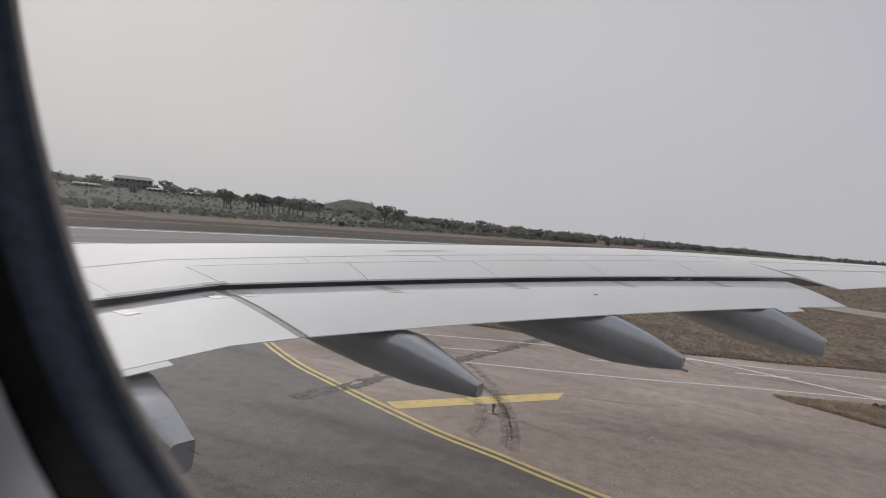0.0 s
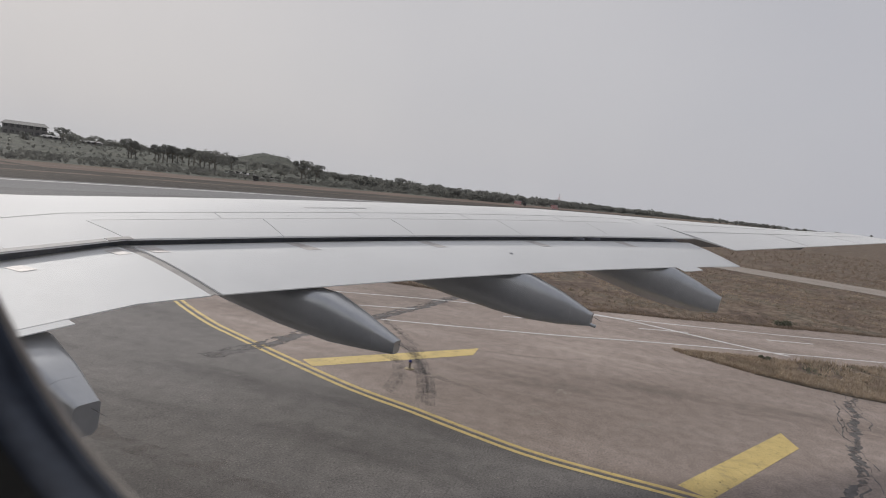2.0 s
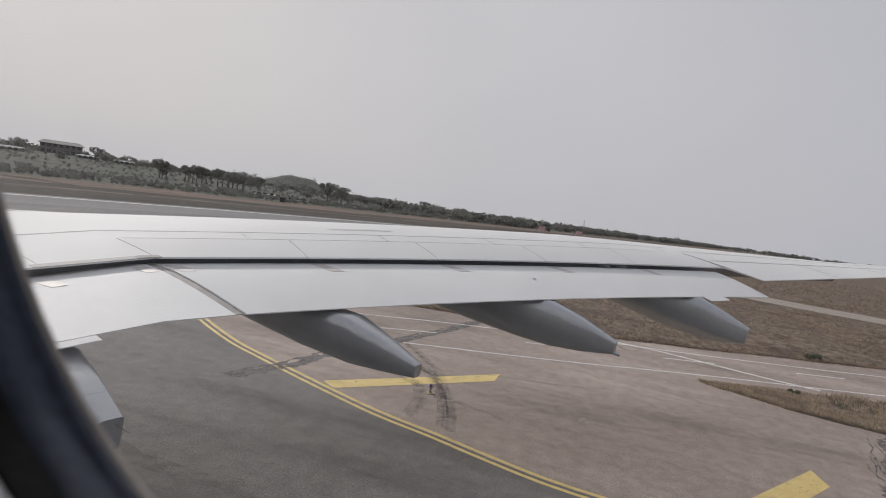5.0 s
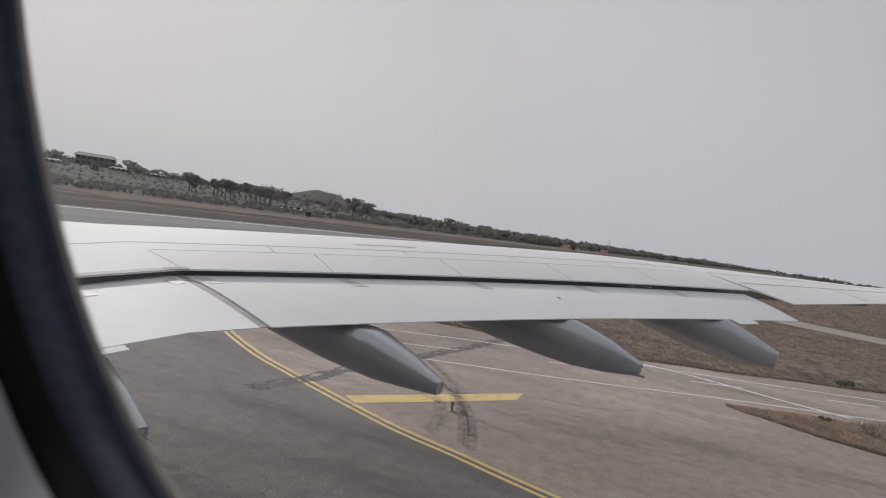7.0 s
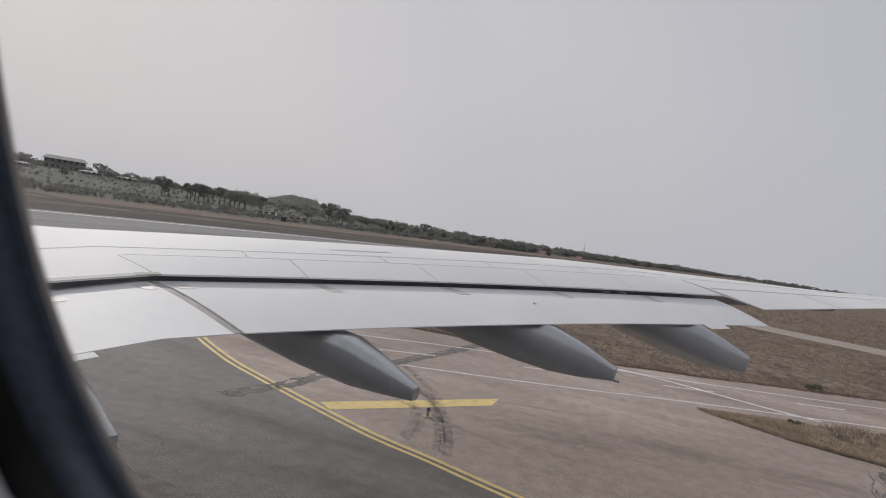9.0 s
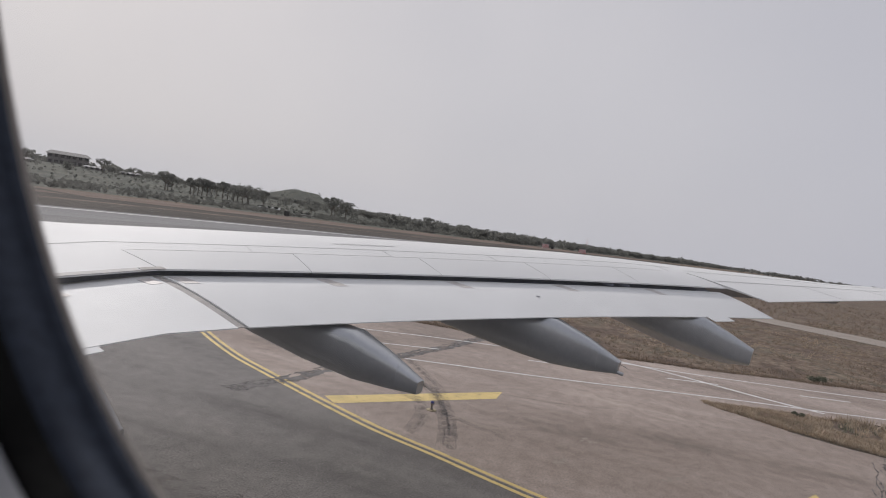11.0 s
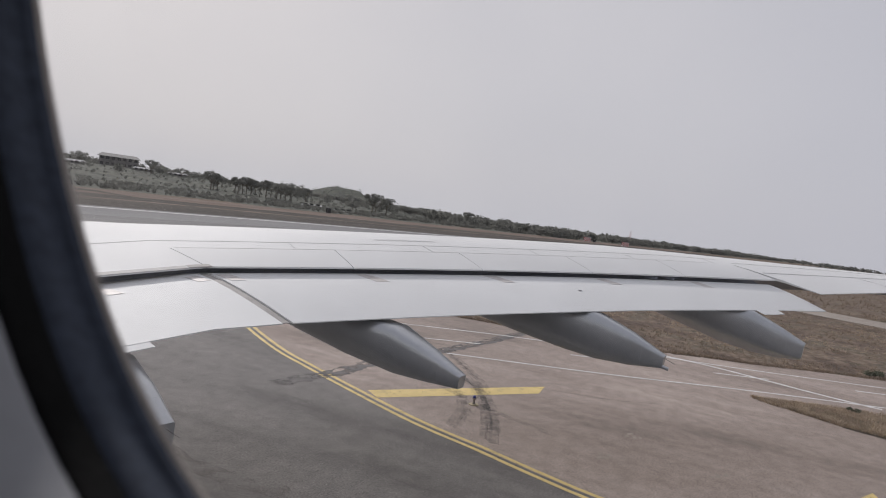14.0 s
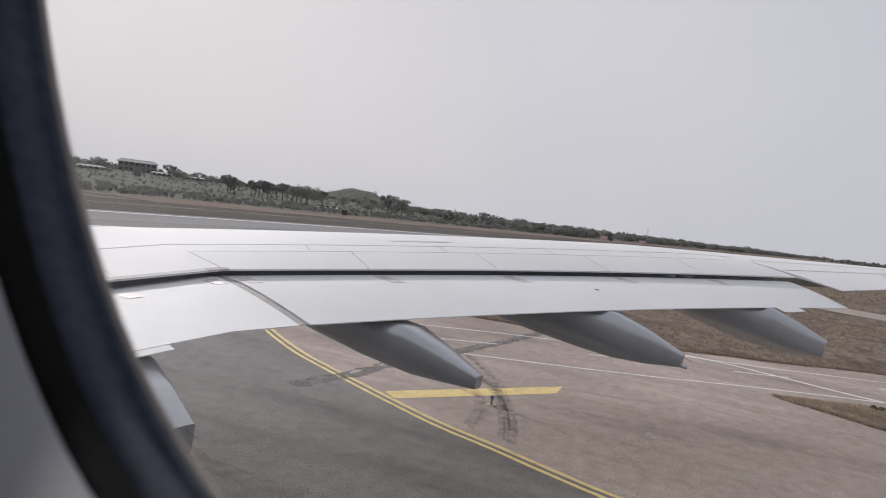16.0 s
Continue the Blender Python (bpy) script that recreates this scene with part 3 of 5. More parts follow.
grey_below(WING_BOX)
flap_out = flap([7.19 + i * (17.95 - 7.19) / 18 for i in range(19)], lambda x: 0.115, "outboard_flap", "white outboard flap, partly extended")
flap_in = flap([0.3, 1.5, 3.0, 4.0, 4.8, 5.2, 5.72, 6.3, 7.02], lambda x: 0.17 - 0.06 * (max(x, 4.8) - 4.8) / 2.3, "inboard_flap", "white inboard flap, partly extended")
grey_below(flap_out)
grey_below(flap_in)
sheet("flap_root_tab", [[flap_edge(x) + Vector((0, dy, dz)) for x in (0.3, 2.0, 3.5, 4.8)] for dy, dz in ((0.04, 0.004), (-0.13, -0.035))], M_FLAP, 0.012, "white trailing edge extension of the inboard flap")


def flap_top(x, k, lift=0.0):
    g, e = gap_line(x), flap_edge(x)
    slot = 0.115 if x >= 7.1 else 0.17 - 0.06 * (x - 4.8) / 2.3
    front = Vector((x, g.y + 0.02, g.z - slot))
    p = front.lerp(e, k)
    p.z += 0.05 * (front.y - e.y) / 2.0 * 4 * k * (1 - k) * (1.15 - 0.5 * k) + lift
    return p


# seal strip in the break between the flaps, and the plate at its head
sheet("gap_seal", [[flap_top(7.10 + dx, k, -0.022) if dx else flap_top(7.105, k, -0.004) for dx in (-0.085, 0.0, 0.085)] for k in (0.02, 0.2, 0.4, 0.6, 0.8, 0.985)], M_SEAL, 0.012, "grey seal strip between two flaps")
sheet("hinge_plate", [[gap_line(x) + Vector((0, dy, dz)) for x in (6.83, 7.0, 7.2)] for dy, dz in ((-0.015, 0.009), (0.10, 0.028))], M_SEAL, 0.012, "small grey cover plate")
sheet("edge_strip", [[gap_line(x) + Vector((0, dy, dz)) for x in (5.3, 6.0, 6.8)] for dy, dz in ((-0.012, 0.006), (0.11, 0.025))], M_STRIP, 0.008, "grey rubbing strip along the spoiler edge")


def patch(x, k0, k1, w, parent, slant=0.25):
    rows = [[flap_top(x + slant * (k - k0) + dx, k, 0.004) for dx in (-w / 2, 0, w / 2)] for k in (k0, (k0 + k1) / 2, k1)]
    sheet("speed_tape", rows, M_TAPE, 0.003, "silvery tape patch", parent=parent)


for x, k0, k1 in ((9.33, 0.03, 0.25), (11.5, 0.03, 0.25), (13.68, 0.03, 0.26), (15.85, 0.03, 0.27), (7.32, 0.04, 0.20)):
    patch(x, k0, k1, 0.20, flap_out)
for x, k0, k1 in ((6.82, 0.05, 0.19), (5.32, 0.12, 0.26)):
    patch(x, k0, k1, 0.22, flap_in)


# flap track fairings: deep canoes with a cut-off tail
def fairing(x, rows):
    """rows: y, top, bottom, half width, from the tail forward."""
    rings = []
    for k, (y, zt, zb, w) in enumerate(rows):
        ring, zc, h = [], (zt + zb) / 2, (zt - zb) / 2
        for i in range(28):
            t = 2 * pi * i / 28
            c, d = cos(t), sin(t)
            n = (6.0, 4.0, 3.2)[min(k, 2)] if d < 0 else (6.0, 4.2, 4.2, 4.2)[min(k, 3)]
            px = math.copysign(abs(c) ** (2 / n), c) * w * (1.0 - (0.55 if k else 0.15) * max(0.0, -d) ** 1.2)
            ring.append((x + px, y - 0.18 * d * h if y == rows[0][0] else y, zc + math.copysign(abs(d) ** (2 / n), d) * h))
        rings.append(ring)
    # the tail cap is a piece of its own, behind a fine joint
    r0, r1 = rings[0], rings[1]
    mid = [tuple(a + (b - a) * 0.62 for a, b in zip(p, q)) for p, q in zip(r0, r1)]
    mid2 = [tuple(a + (b - a) * 0.624 for a, b in zip(p, q)) for p, q in zip(r0, r1)]
    bm = bmesh.new()
    loft(bm, [mid2] + rings[1:])
    ob = part("track_fairing", bm, M_FAIR, None, "grey canoe-shaped flap track fairing", smooth=True)
    ob.data.set_sharp_from_angle(angle=radians(40))
    under(ob)
    bm = bmesh.new()
    inset = [tuple(c + (p - c) * 0.82 for p, c in zip(q, (x, rows[0][0] + 0.02, (rows[0][1] + rows[0][2]) / 2))) for q in r0]
    loft(bm, [inset, r0, mid])
    cap = part("tail_cap", bm, M_FAIR, None, "squared-off tail cap", smooth=True)
    cap.data.set_sharp_from_angle(angle=radians(40))
    under(cap, ob)
    bm = bmesh.new()
    zt, y0 = rows[0][1], rows[0][0]
    tube(bm, (x + 0.03, y0 + 0.03, zt - 0.05), (x + 0.10, y0 - 0.17, zt - 0.13), 0.006, 0.003, 6)
    under(part("discharge_wick", bm, M_WIRE, None, "thin dark static wick"), ob)
    return ob


fairing(8.58, [(4.722, 3.328, 3.117, 0.096), (5.297, 3.591, 3.076, 0.202), (5.953, 3.838, 3.056, 0.293), (6.962, 3.914, 3.147, 0.313), (8.072, 3.964, 3.318, 0.303), (9.585, 4.085, 3.601, 0.262), (11.099, 4.035, 3.883, 0.121)])
fairing(12.16, [(2.641, 3.693, 3.456, 0.084), (3.264, 3.990, 3.376, 0.198), (3.907, 4.217, 3.347, 0.267), (4.549, 4.316, 3.396, 0.297), (5.538, 4.296, 3.515, 0.287), (6.824, 4.375, 3.703, 0.257), (8.209, 4.365, 3.999, 0.119)])
bm = bmesh.new()
tube(bm, (12.184, 2.769, 3.495), (12.194, 2.552, 3.456), 0.035, 0.032, 12)
under(part("drain_spigot", bm, M_FAIR, None, "short rounded drain pipe", smooth=True))
fairing(15.82, [(0.673, 3.980, 3.614, 0.099), (1.187, 4.247, 3.564, 0.198), (1.701, 4.474, 3.584, 0.257), (2.374, 4.573, 3.683, 0.287), (3.165, 4.563, 3.891, 0.267), (4.154, 4.613, 4.138, 0.227), (5.341, 4.613, 4.415, 0.099)])
fairing(4.33, [(5.882, 3.139, 2.757, 0.155), (6.398, 3.428, 2.747, 0.279), (6.966, 3.624, 2.788, 0.392), (7.843, 3.676, 2.840, 0.392), (9.288, 3.738, 3.015, 0.310), (11.352, 3.738, 3.428, 0.144)])

# small tab that carries the flap's plane on behind its edge
tab = []
for x in (15.86, 16.1, 16.46):
    e, f = flap_edge(x), flap_top(x, 0.9)
    d = (e - f).normalized()
    tab.append([e - d * 0.06 + Vector((0, 0, 0.003)), e + d * (0.20 if x < 16.3 else 0.17) + Vector((0, 0, 0.002))])
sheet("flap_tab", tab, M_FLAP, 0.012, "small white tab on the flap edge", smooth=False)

# fine panel joints on the upper skin and the outer wing
def groove(points, w=0.012, name="panel_joint"):
    rows = []
    for p in points:
        rows.append([p + Vector((0, -w / 2, 0.0)), p + Vector((0, w / 2, 0.0))])
    sheet(name, rows, M_JOINT, 0.004, smooth=False)


groove([skin(x, 1.55) + Vector((0, 0, 0.006)) for x in [2.5, 4.5, 6.0] + XS_OUT], 0.008)
groove([skin(x, SPOIL + 0.02) + Vector((0, 0, 0.006)) for x in [7.2 + i * 0.6 for i in range(18)]], 0.006)
for x in (8.6, 10.9, 13.0, 15.2, 17.3):
    q = [skin(x + LEAN * u, u) + Vector((0, 0, 0.006)) for u in (SPOIL + 0.03, 1.3, 1.53)]
    rows = [[p + Vector((-0.004, 0, 0)), p + Vector((0.004, 0, 0))] for p in q]
    sheet("panel_joint", rows, M_JOINT, 0.004, smooth=False)


# small flush fasteners, a faint stencil line and a drain hole
for x in (7.9, 8.5, 10.1, 12.2, 12.9, 14.6, 16.4):
    p = skin(x, 1.27) + Vector((0, 0, 0.006))
    sheet("fastener", [[p + Vector((dx, dy, 0)) for dx in (-0.018, 0.018)] for dy in (-0.009, 0.009)], M_SEAL, 0.003, smooth=False)
rng = random.Random(3)
x = 10.9
while x < 11.95:
    w = rng.uniform(0.04, 0.12)
    q = [[skin(x + dx, 2.0 + dy) + Vector((0, 0, 0.005)) for dx in (0, w)] for dy in (0.0, 0.11)]
    sheet("stencil_bar", q, M_STENCIL, 0.002, smooth=False)
    x += w + rng.uniform(0.03, 0.07)
p = flap_top(12.6, 0.47, 0.004)
sheet("drain_hole", [[p + Vector((dx, dy, 0)) for dx in (-0.035, 0.035)] for dy in (-0.03, 0.03)], M_COVE, 0.003, smooth=False, parent=flap_out)
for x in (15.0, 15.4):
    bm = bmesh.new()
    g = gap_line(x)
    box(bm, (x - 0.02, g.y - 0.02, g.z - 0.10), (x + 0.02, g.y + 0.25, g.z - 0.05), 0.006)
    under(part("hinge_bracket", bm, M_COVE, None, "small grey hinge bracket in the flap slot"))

# aileron hinge line and a joint on the outer wing
def outer_top(x, k):
    e, p = outer_edge(x), skin(x, 1.3)
    return Vector((x, e.y + (p.y - e.y) * k, e.z + (p.z - e.z) * k * (1.25 - 0.25 * k) + 0.006))


groove([outer_top(x, 0.62) for x in (18.3, 19.5, 21, 22.5, 24, 25.5, 27)], 0.02)
groove([outer_top(x, 0.98) for x in (18.3, 19.5, 21, 22.5, 24, 25.5, 27)], 0.010)
for x in (21.6, 24.6):
    rows = [[outer_top(x + 0.25 * k, k) + Vector((d, 0, 0)) for d in (-0.006, 0.006)] for k in (0.02, 0.3, 0.6)]
    sheet("panel_joint", rows, M_JOINT, 0.004, smooth=False)


# ---- the ground ----
def smooth01(t):
    t = min(max(t, 0.0), 1.0)
    return t * t * (3 - 2 * t)


def fall(x):
    """The airfield drops gently away from the taxiway."""
    return -0.005 * max(x - 100.0, 0.0)


def runway_y(x):
    return 67.0 - 0.19 * (x - 80)


def belt_y(x):
    """Where the scrub begins beyond the runway."""
    return runway_y(x) + 94.0


HILL = (1278.0, 775.0)


def ground_z(x, y):
    lift = 8.0 * (1 - 0.84 * smooth01((x - 260) / 500))
    z = lift * smooth01((y - belt_y(x) - 15) / 330)
    a, b = x - HILL[0], y - HILL[1]
    across, along = 0.535 * a - 0.845 * b, 0.845 * a + 0.535 * b
    d = math.hypot(across / (0.55 if across > 0 else 1.6), along / 1.4)
    z += 31 * smooth01(1.05 * (1 - d / 112)) + 5 * noise.noise((x * 0.035, y * 0.035, 7)) * smooth01(1.5 - d / 112)
    z += 0.9 * noise.noise((x * 0.012, y * 0.012, 0)) * smooth01((y - belt_y(x) - 10) / 60)
    return z - 0.03 + fall(x)


xs = sorted({round(v, 2) for v in [-4200, -3000, -2000, -1300, -900, -600, -400, -300, -220, -160, -110, -70, -40, -20] + list(range(0, 900, 20)) + list(range(900, 1700, 35)) + [1700, 2000, 2500, 3200, 4300]})
ys = sorted({round(v, 2) for v in [-4200, -2500, -1400, -800, -400, -200, -120, -80, -60, -40, -31.5, -30.9, -24.0, -23.4, -20, -5, 10, 25, 45, 60, 75, 90] + list(range(100, 620, 14)) + list(range(620, 1100, 24)) + [1200, 1400, 1800, 2500, 3300, 4300]})


# a drainage basin beside the culvert lies below the field
def basin(x, y):
    return -1.9 if 33.5 < x < 62 and -30.95 < y < -23.9 else 0.0


xs = sorted(set(xs) | {33.2, 34.0, 44, 52, 61.5, 62.5})
verts = [(x, y, ground_z(x, y) + basin(x, y)) for x in xs for y in ys]
faces = grid_faces(len(xs), len(ys))
mats = []
for q in faces:
    cx, cy = sum(verts[i][0] for i in q) / 4, sum(verts[i][1] for i in q) / 4
    mats.append(1 if cy > belt_y(cx) + 2 else 0)
tagged(link("ground", verts, [tuple(reversed(q)) for q in faces], [M_EARTH, M_SCRUB], smooth=True, mats=mats), "dry brown airfield grassland rising to scrubby slopes", "ground", kind="structure")


def polyline(pts, step):
    """Evenly spaced points on a smooth curve through pts."""
    out = []
    n = len(pts)
    for i in range(n - 1):
        p0, p1, p2, p3 = (Vector(pts[min(max(k, 0), n - 1)]) for k in (i - 1, i, i + 1, i + 2))
        m = max(1, int((p2 - p1).length / step))
        for k in range(m):
            t = k / m
            out.append(0.5 * ((2 * p1) + (p2 - p0) * t + (2 * p0 - 5 * p1 + 4 * p2 - p3) * t * t + (3 * p1 - p0 - 3 * p2 + p3) * t ** 3))
    out.append(Vector(pts[-1]))
    return out


def resample(line, n):
    acc = [0.0]
    for a, b in zip(line, line[1:]):
        acc.append(acc[-1] + (b - a).length)
    out, k = [], 0
    for i in range(n):
        s = acc[-1] * i / (n - 1)
        while k < len(acc) - 2 and acc[k + 1] < s:
            k += 1
        t = (s - acc[k]) / max(acc[k + 1] - acc[k], 1e-9)
        out.append(line[k].lerp(line[k + 1], min(max(t, 0), 1)))
    return out


def paved(name, left, right, z, mat, label, cat="road", cross=6, kind="structure", parent=None):
    """Pavement between two lines, with a side that goes down into the ground."""
    n = len(left)
    rows = [[left[i].lerp(right[i], j / cross) for j in range(cross + 1)] for i in range(n)]
    rows = [[(p.x, p.y, z + fall(p.x)) for p in r] for r in rows]
    v = [p for r in rows for p in r]
    fs = [tuple(reversed(q)) for q in grid_faces(n, cross + 1)]
    k0 = len(v)
    for side in (0, cross):
        for i in range(n):
            x, y, _ = rows[i][side]
            v.append((x, y, -0.12 + fall(x)))
    for s_, side in enumerate((0, cross)):
        for i in range(n - 1):
            a, b = i * (cross + 1) + side, (i + 1) * (cross + 1) + side
            c, d = k0 + s_ * n + i + 1, k0 + s_ * n + i
            fs.append((a, b, c, d))
    ob = link(name, v, fs, mat)
    return tagged(ob, label, cat, kind=kind)


def shift(line, d):
    """The line moved d metres to the right of its run."""
    out = []
    for i, p in enumerate(line):
        t = (line[min(i + 1, len(line) - 1)] - line[max(i - 1, 0)]).normalized()
        out.append(p + Vector((t.y, -t.x)) * d)
    return out


def stripe(name, line, w, z, mat, parent=None, ragged=0.0, seed=1):
    rng = random.Random(seed)
    l, r = shift(line, -w / 2), shift(line, w / 2)
    v = []
    for a, b in zip(l, r):
        ja, jb = (rng.uniform(-ragged, ragged) for _ in range(2))
        d = (b - a).normalized()
        a2, b2 = a + d * ja, b + d * jb
        v += [(a2.x, a2.y, z + fall(a2.x)), (b2.x, b2.y, z + fall(b2.x))]
    fs = [(2 * i, 2 * i + 1, 2 * i + 3, 2 * i + 2) for i in range(len(line) - 1)]
    ob = link(name, v, [tuple(reversed(q)) for q in fs], mat, parent)
    return ob


EDGE = [(10.3, -160), (10.5, -60), (10.75, -15), (11.05, 0), (11.52, 5.3), (11.78, 6.8), (12.12, 8.5), (12.66, 10.7), (13.25, 13.5), (13.62, 17.2), (14.19, 19.2), (14.79, 20.83), (15.39, 22.69), (16.48, 25.09), (17.95, 28.07), (18.96, 29.98), (20.94, 32.85), (24.5, 37.5), (30, 43.5), (38, 49.5), (50, 55)]
edge = polyline(EDGE, 0.5)
GRASS = [(21.0, -160), (21.4, -60), (22.3, -16), (23.2, -7), (23.85, -3.2), (24.2, -1.5), (24.6, 1.05), (24.95, 3.1), (25.25, 5.3), (25.6, 8.0), (26.15, 9.93), (26.7, 11.5), (27.4, 12.6), (28.3, 13.85), (30.6, 15.2), (33.6, 17.2), (34.5, 18.6), (34.1, 22), (33.6, 27), (33, 33), (33.5, 40), (38, 48), (50, 53)]
verge = polyline(GRASS, 0.5)
rng = random.Random(5)
for i, p in enumerate(verge):
    verge[i] = p + Vector((0.28 * noise.noise((p.x * 0.7, p.y * 0.7, 3)) + rng.uniform(-0.06, 0.06), rng.uniform(-0.05, 0.05)))
NN = 420
paved("road_shoulder", resample(edge, NN), resample(verge, NN), 0.0, M_SHOULDER, "pinkish worn asphalt shoulder beside the taxiway", "pavement", 8)
west = resample(polyline([(-15, -160), (-15, 0), (-15, 40), (-18, 63)], 2), NN)
paved("road_taxiway", west, resample(edge, NN), 0.0, M_TAXI, "dark grey asphalt taxiway", "road", 8)
paved("road_junction", resample(polyline([(-18, 63), (10, 61.2), (50, 58.1)], 2), 60), resample(polyline([(50, 55), (50.2, 56), (50.4, 58)], 1), 60), 0.001, M_TAXI, "dark asphalt junction at the runway", "road", 4)

ROAD = [(24.07, 25.54), (25.4, 22.3), (26.4, 20.0), (27.45, 17.8), (28.6, 15.65), (29.7, 13.4), (30.72, 11.15), (31.65, 8.9), (32.4, 7.27), (35.1, 1.0), (37.6, -4.8), (48, -29), (60, -60), (95, -160)]
near = polyline(ROAD, 0.8)
FIELD = [(34.5, 18.6), (35.3, 17.2), (35.95, 15.8), (36.95, 13.0), (38.5, 10.1), (39.75, 7.3), (40.8, 5.2), (43.2, -0.5), (45.8, -6.5), (56.3, -31), (68, -62), (103, -162)]
field_edge = polyline(FIELD, 0.8)
for i, p in enumerate(field_edge):
    field_edge[i] = p + Vector((0.22 * noise.noise((p.x * 0.6, p.y * 0.6, 5)), 0))
inner = [Vector((28.2, 13.9))] + [p for p in shift(near, 1.35) if p.y < 13.4]
paved("road_service", resample(inner, 160), resample(field_edge, 160), 0.004, M_SHOULDER, "worn asphalt side taxiway with thin white lines", "road", 6)
ROAD2 = [(10, -110), (40, -72), (60, -40), (70, -19), (78, -3.7), (82.2, 4.6), (94, 24), (118, 47), (150, 62)]
r2 = polyline(ROAD2, 2.0)
paved("road_perimeter", shift(r2, -3.9), shift(r2, 3.9), 0.004, M_CONCRETE, "pale concrete perimeter road across the field", "road", 4)
stripe("road_seam", shift(r2, 0.3), 0.35, 0.008, M_SHOULDER, bpy.data.objects["road_perimeter"], 0.08, 5)

# runway
rw = [Vector((x, runway_y(x))) for x in range(-700, 1500, 10)]
paved("road_runway", shift(rw, -26), shift(rw, 24), 0.002, M_RUNWAY, "grey asphalt runway with rubber streaks", "road", 8)
stripe("runway_rubber", shift(rw, -4.5), 9.5, 0.006, M_RUBBERED, bpy.data.objects["road_runway"], 0.4, 3)
stripe("runway_rubber", shift(rw, 9.0), 5.0, 0.006, M_RUBBERED, bpy.data.objects["road_runway"], 0.6, 4)
for d in (-22.5, 21.5):
    stripe("runway_edge_line", shift(rw, d), 0.9, 0.010, M_LINE, bpy.data.objects["road_runway"])
for x0 in range(-417, 700, 50):
    seg = [Vector((x, runway_y(x))) for x in (x0, x0 + 10, x0 + 20, x0 + 30)]
    stripe("centre_dash", seg, 0.9, 0.010, M_LINE, bpy.data.objects["road_runway"])
for x0 in (330, 430, 480, 530):
    for d in (-12, -9, 9, 12):
        seg = shift([Vector((x, runway_y(x))) for x in (x0, x0 + 11, x0 + 22)], d)
        stripe("touchdown_mark", seg, 1.8, 0.010, M_LINE, bpy.data.objects["road_runway"])
field_l = [Vector((x, runway_y(x) + 26.3)) for x in range(-500, 700, 6)]
field_r = [Vector((x, belt_y(x) - 3 + 2.5 * noise.noise((x * 0.03, 0, 1)))) for x in range(-500, 700, 6)]
paved("ground_field", field_r, field_l, 0.008, M_FIELD, "olive brown dry grass between runway and scrub", "ground", 4)
track = [Vector((x, belt_y(x) - 15 + 1.5 * noise.noise((x * 0.03, 0, 4)))) for x in range(-500, 700, 6)]
tagged(stripe("ground_track", track, 25.0, 0.012, M_BANK, None, 1.4, 7), "reddish dirt track along the scrub", "ground", kind="structure")
tagged(stripe("ground_strip", shift([Vector((x, runway_y(x))) for x in range(-500, 700, 6)], -48), 2.0, 0.012, M_BANK, None, 0.7, 8), "thin reddish bare earth strip beyond the runway", "ground", kind="structure")
tagged(stripe("ground_rim", shift([p for p in verge if -60 < p.y < 11.5], -0.10), 0.40, 0.004, M_SOIL, None, 0.14, 9), "dark soil rim along the asphalt edge", "ground", kind="structure")

# markings
mark = bpy.data.objects["road_taxiway"]
yl = [p for p in edge if -60 < p.y < 53]
for d in (-0.19, 0.10):
    stripe("yellow_edge_line", shift(yl, d), 0.14, 0.006, M_YELLOW, mark)


def bar(ax, ay, bx, by, w=0.74):
    a, b = Vector((ax, ay)), Vector((bx, by))
    t = (b - a).normalized()
    n = Vector((-t.y, t.x)) * w / 2
    k = t * 0.42
    v = [(*(a - n), 0.005), (*(b - n - k), 0.005), (*(b + n + k), 0.005), (*(a + n), 0.005)]
    link("yellow_bar", v, [(0, 1, 2, 3)], M_YELLOW, bpy.data.objects["road_shoulder"])


bar(13.6, 14.2, 18.6, 11.4)
bar(11.55, 1.75, 16.9, -0.15)
bar(11.0, -9.2, 16.5, -10.4)
bar(10.9, -20.5, 16.4, -21.4)
bar(10.8, -31.8, 16.4, -32.6)
bar(16.72, 24.94, 21.75, 20.95)
bar(22.6, 35.3, 26.4, 31.2)
road = bpy.data.objects["road_service"]
stripe("white_edge_line", [p for p in near if p.y > -140], 0.15, 0.009, M_LINE, road)
FAR_LINE = [(27.6, 30.8), (28.45, 29.09), (30.0, 26.2), (31.2, 23.36), (33.3, 18.2), (34.05, 15.75), (34.95, 13.1), (36.0, 10.45), (37.06, 7.8), (37.95, 5.9), (40.8, -0.4), (43.4, -6.4), (54, -31), (66, -62), (101, -160)]
far_line = polyline(FAR_LINE, 0.8)
stripe("white_edge_line", far_line, 0.15, 0.009, M_LINE, road)
centre = polyline([(25.6, 28.1), (27.46, 24.92), (29.25, 21.24), (30.35, 18.8), (32.02, 15.14), (33.19, 12.74), (34.73, 9.09), (35.76, 6.76), (38.3, 0.6), (41.0, -5.8), (51.4, -30), (63, -61)], 0.05)
acc, dash = 0.0, []
for a, b in zip(centre, centre[1:]):
    acc += (b - a).length
    if 0.8 < acc % 6.72 < 3.45:
        dash.append(a)
    elif dash:
        stripe("white_dash", resample(dash, 6), 0.15, 0.009, M_LINE, road)
        dash = []
stripe("white_cross_line", polyline([(33.95, 18.3), (33.6, 15.77), (32.68, 13.26), (31.78, 11.01), (31.2, 8.9)], 0.3), 0.24, 0.0085, M_LINE, road, 0.02, 6)
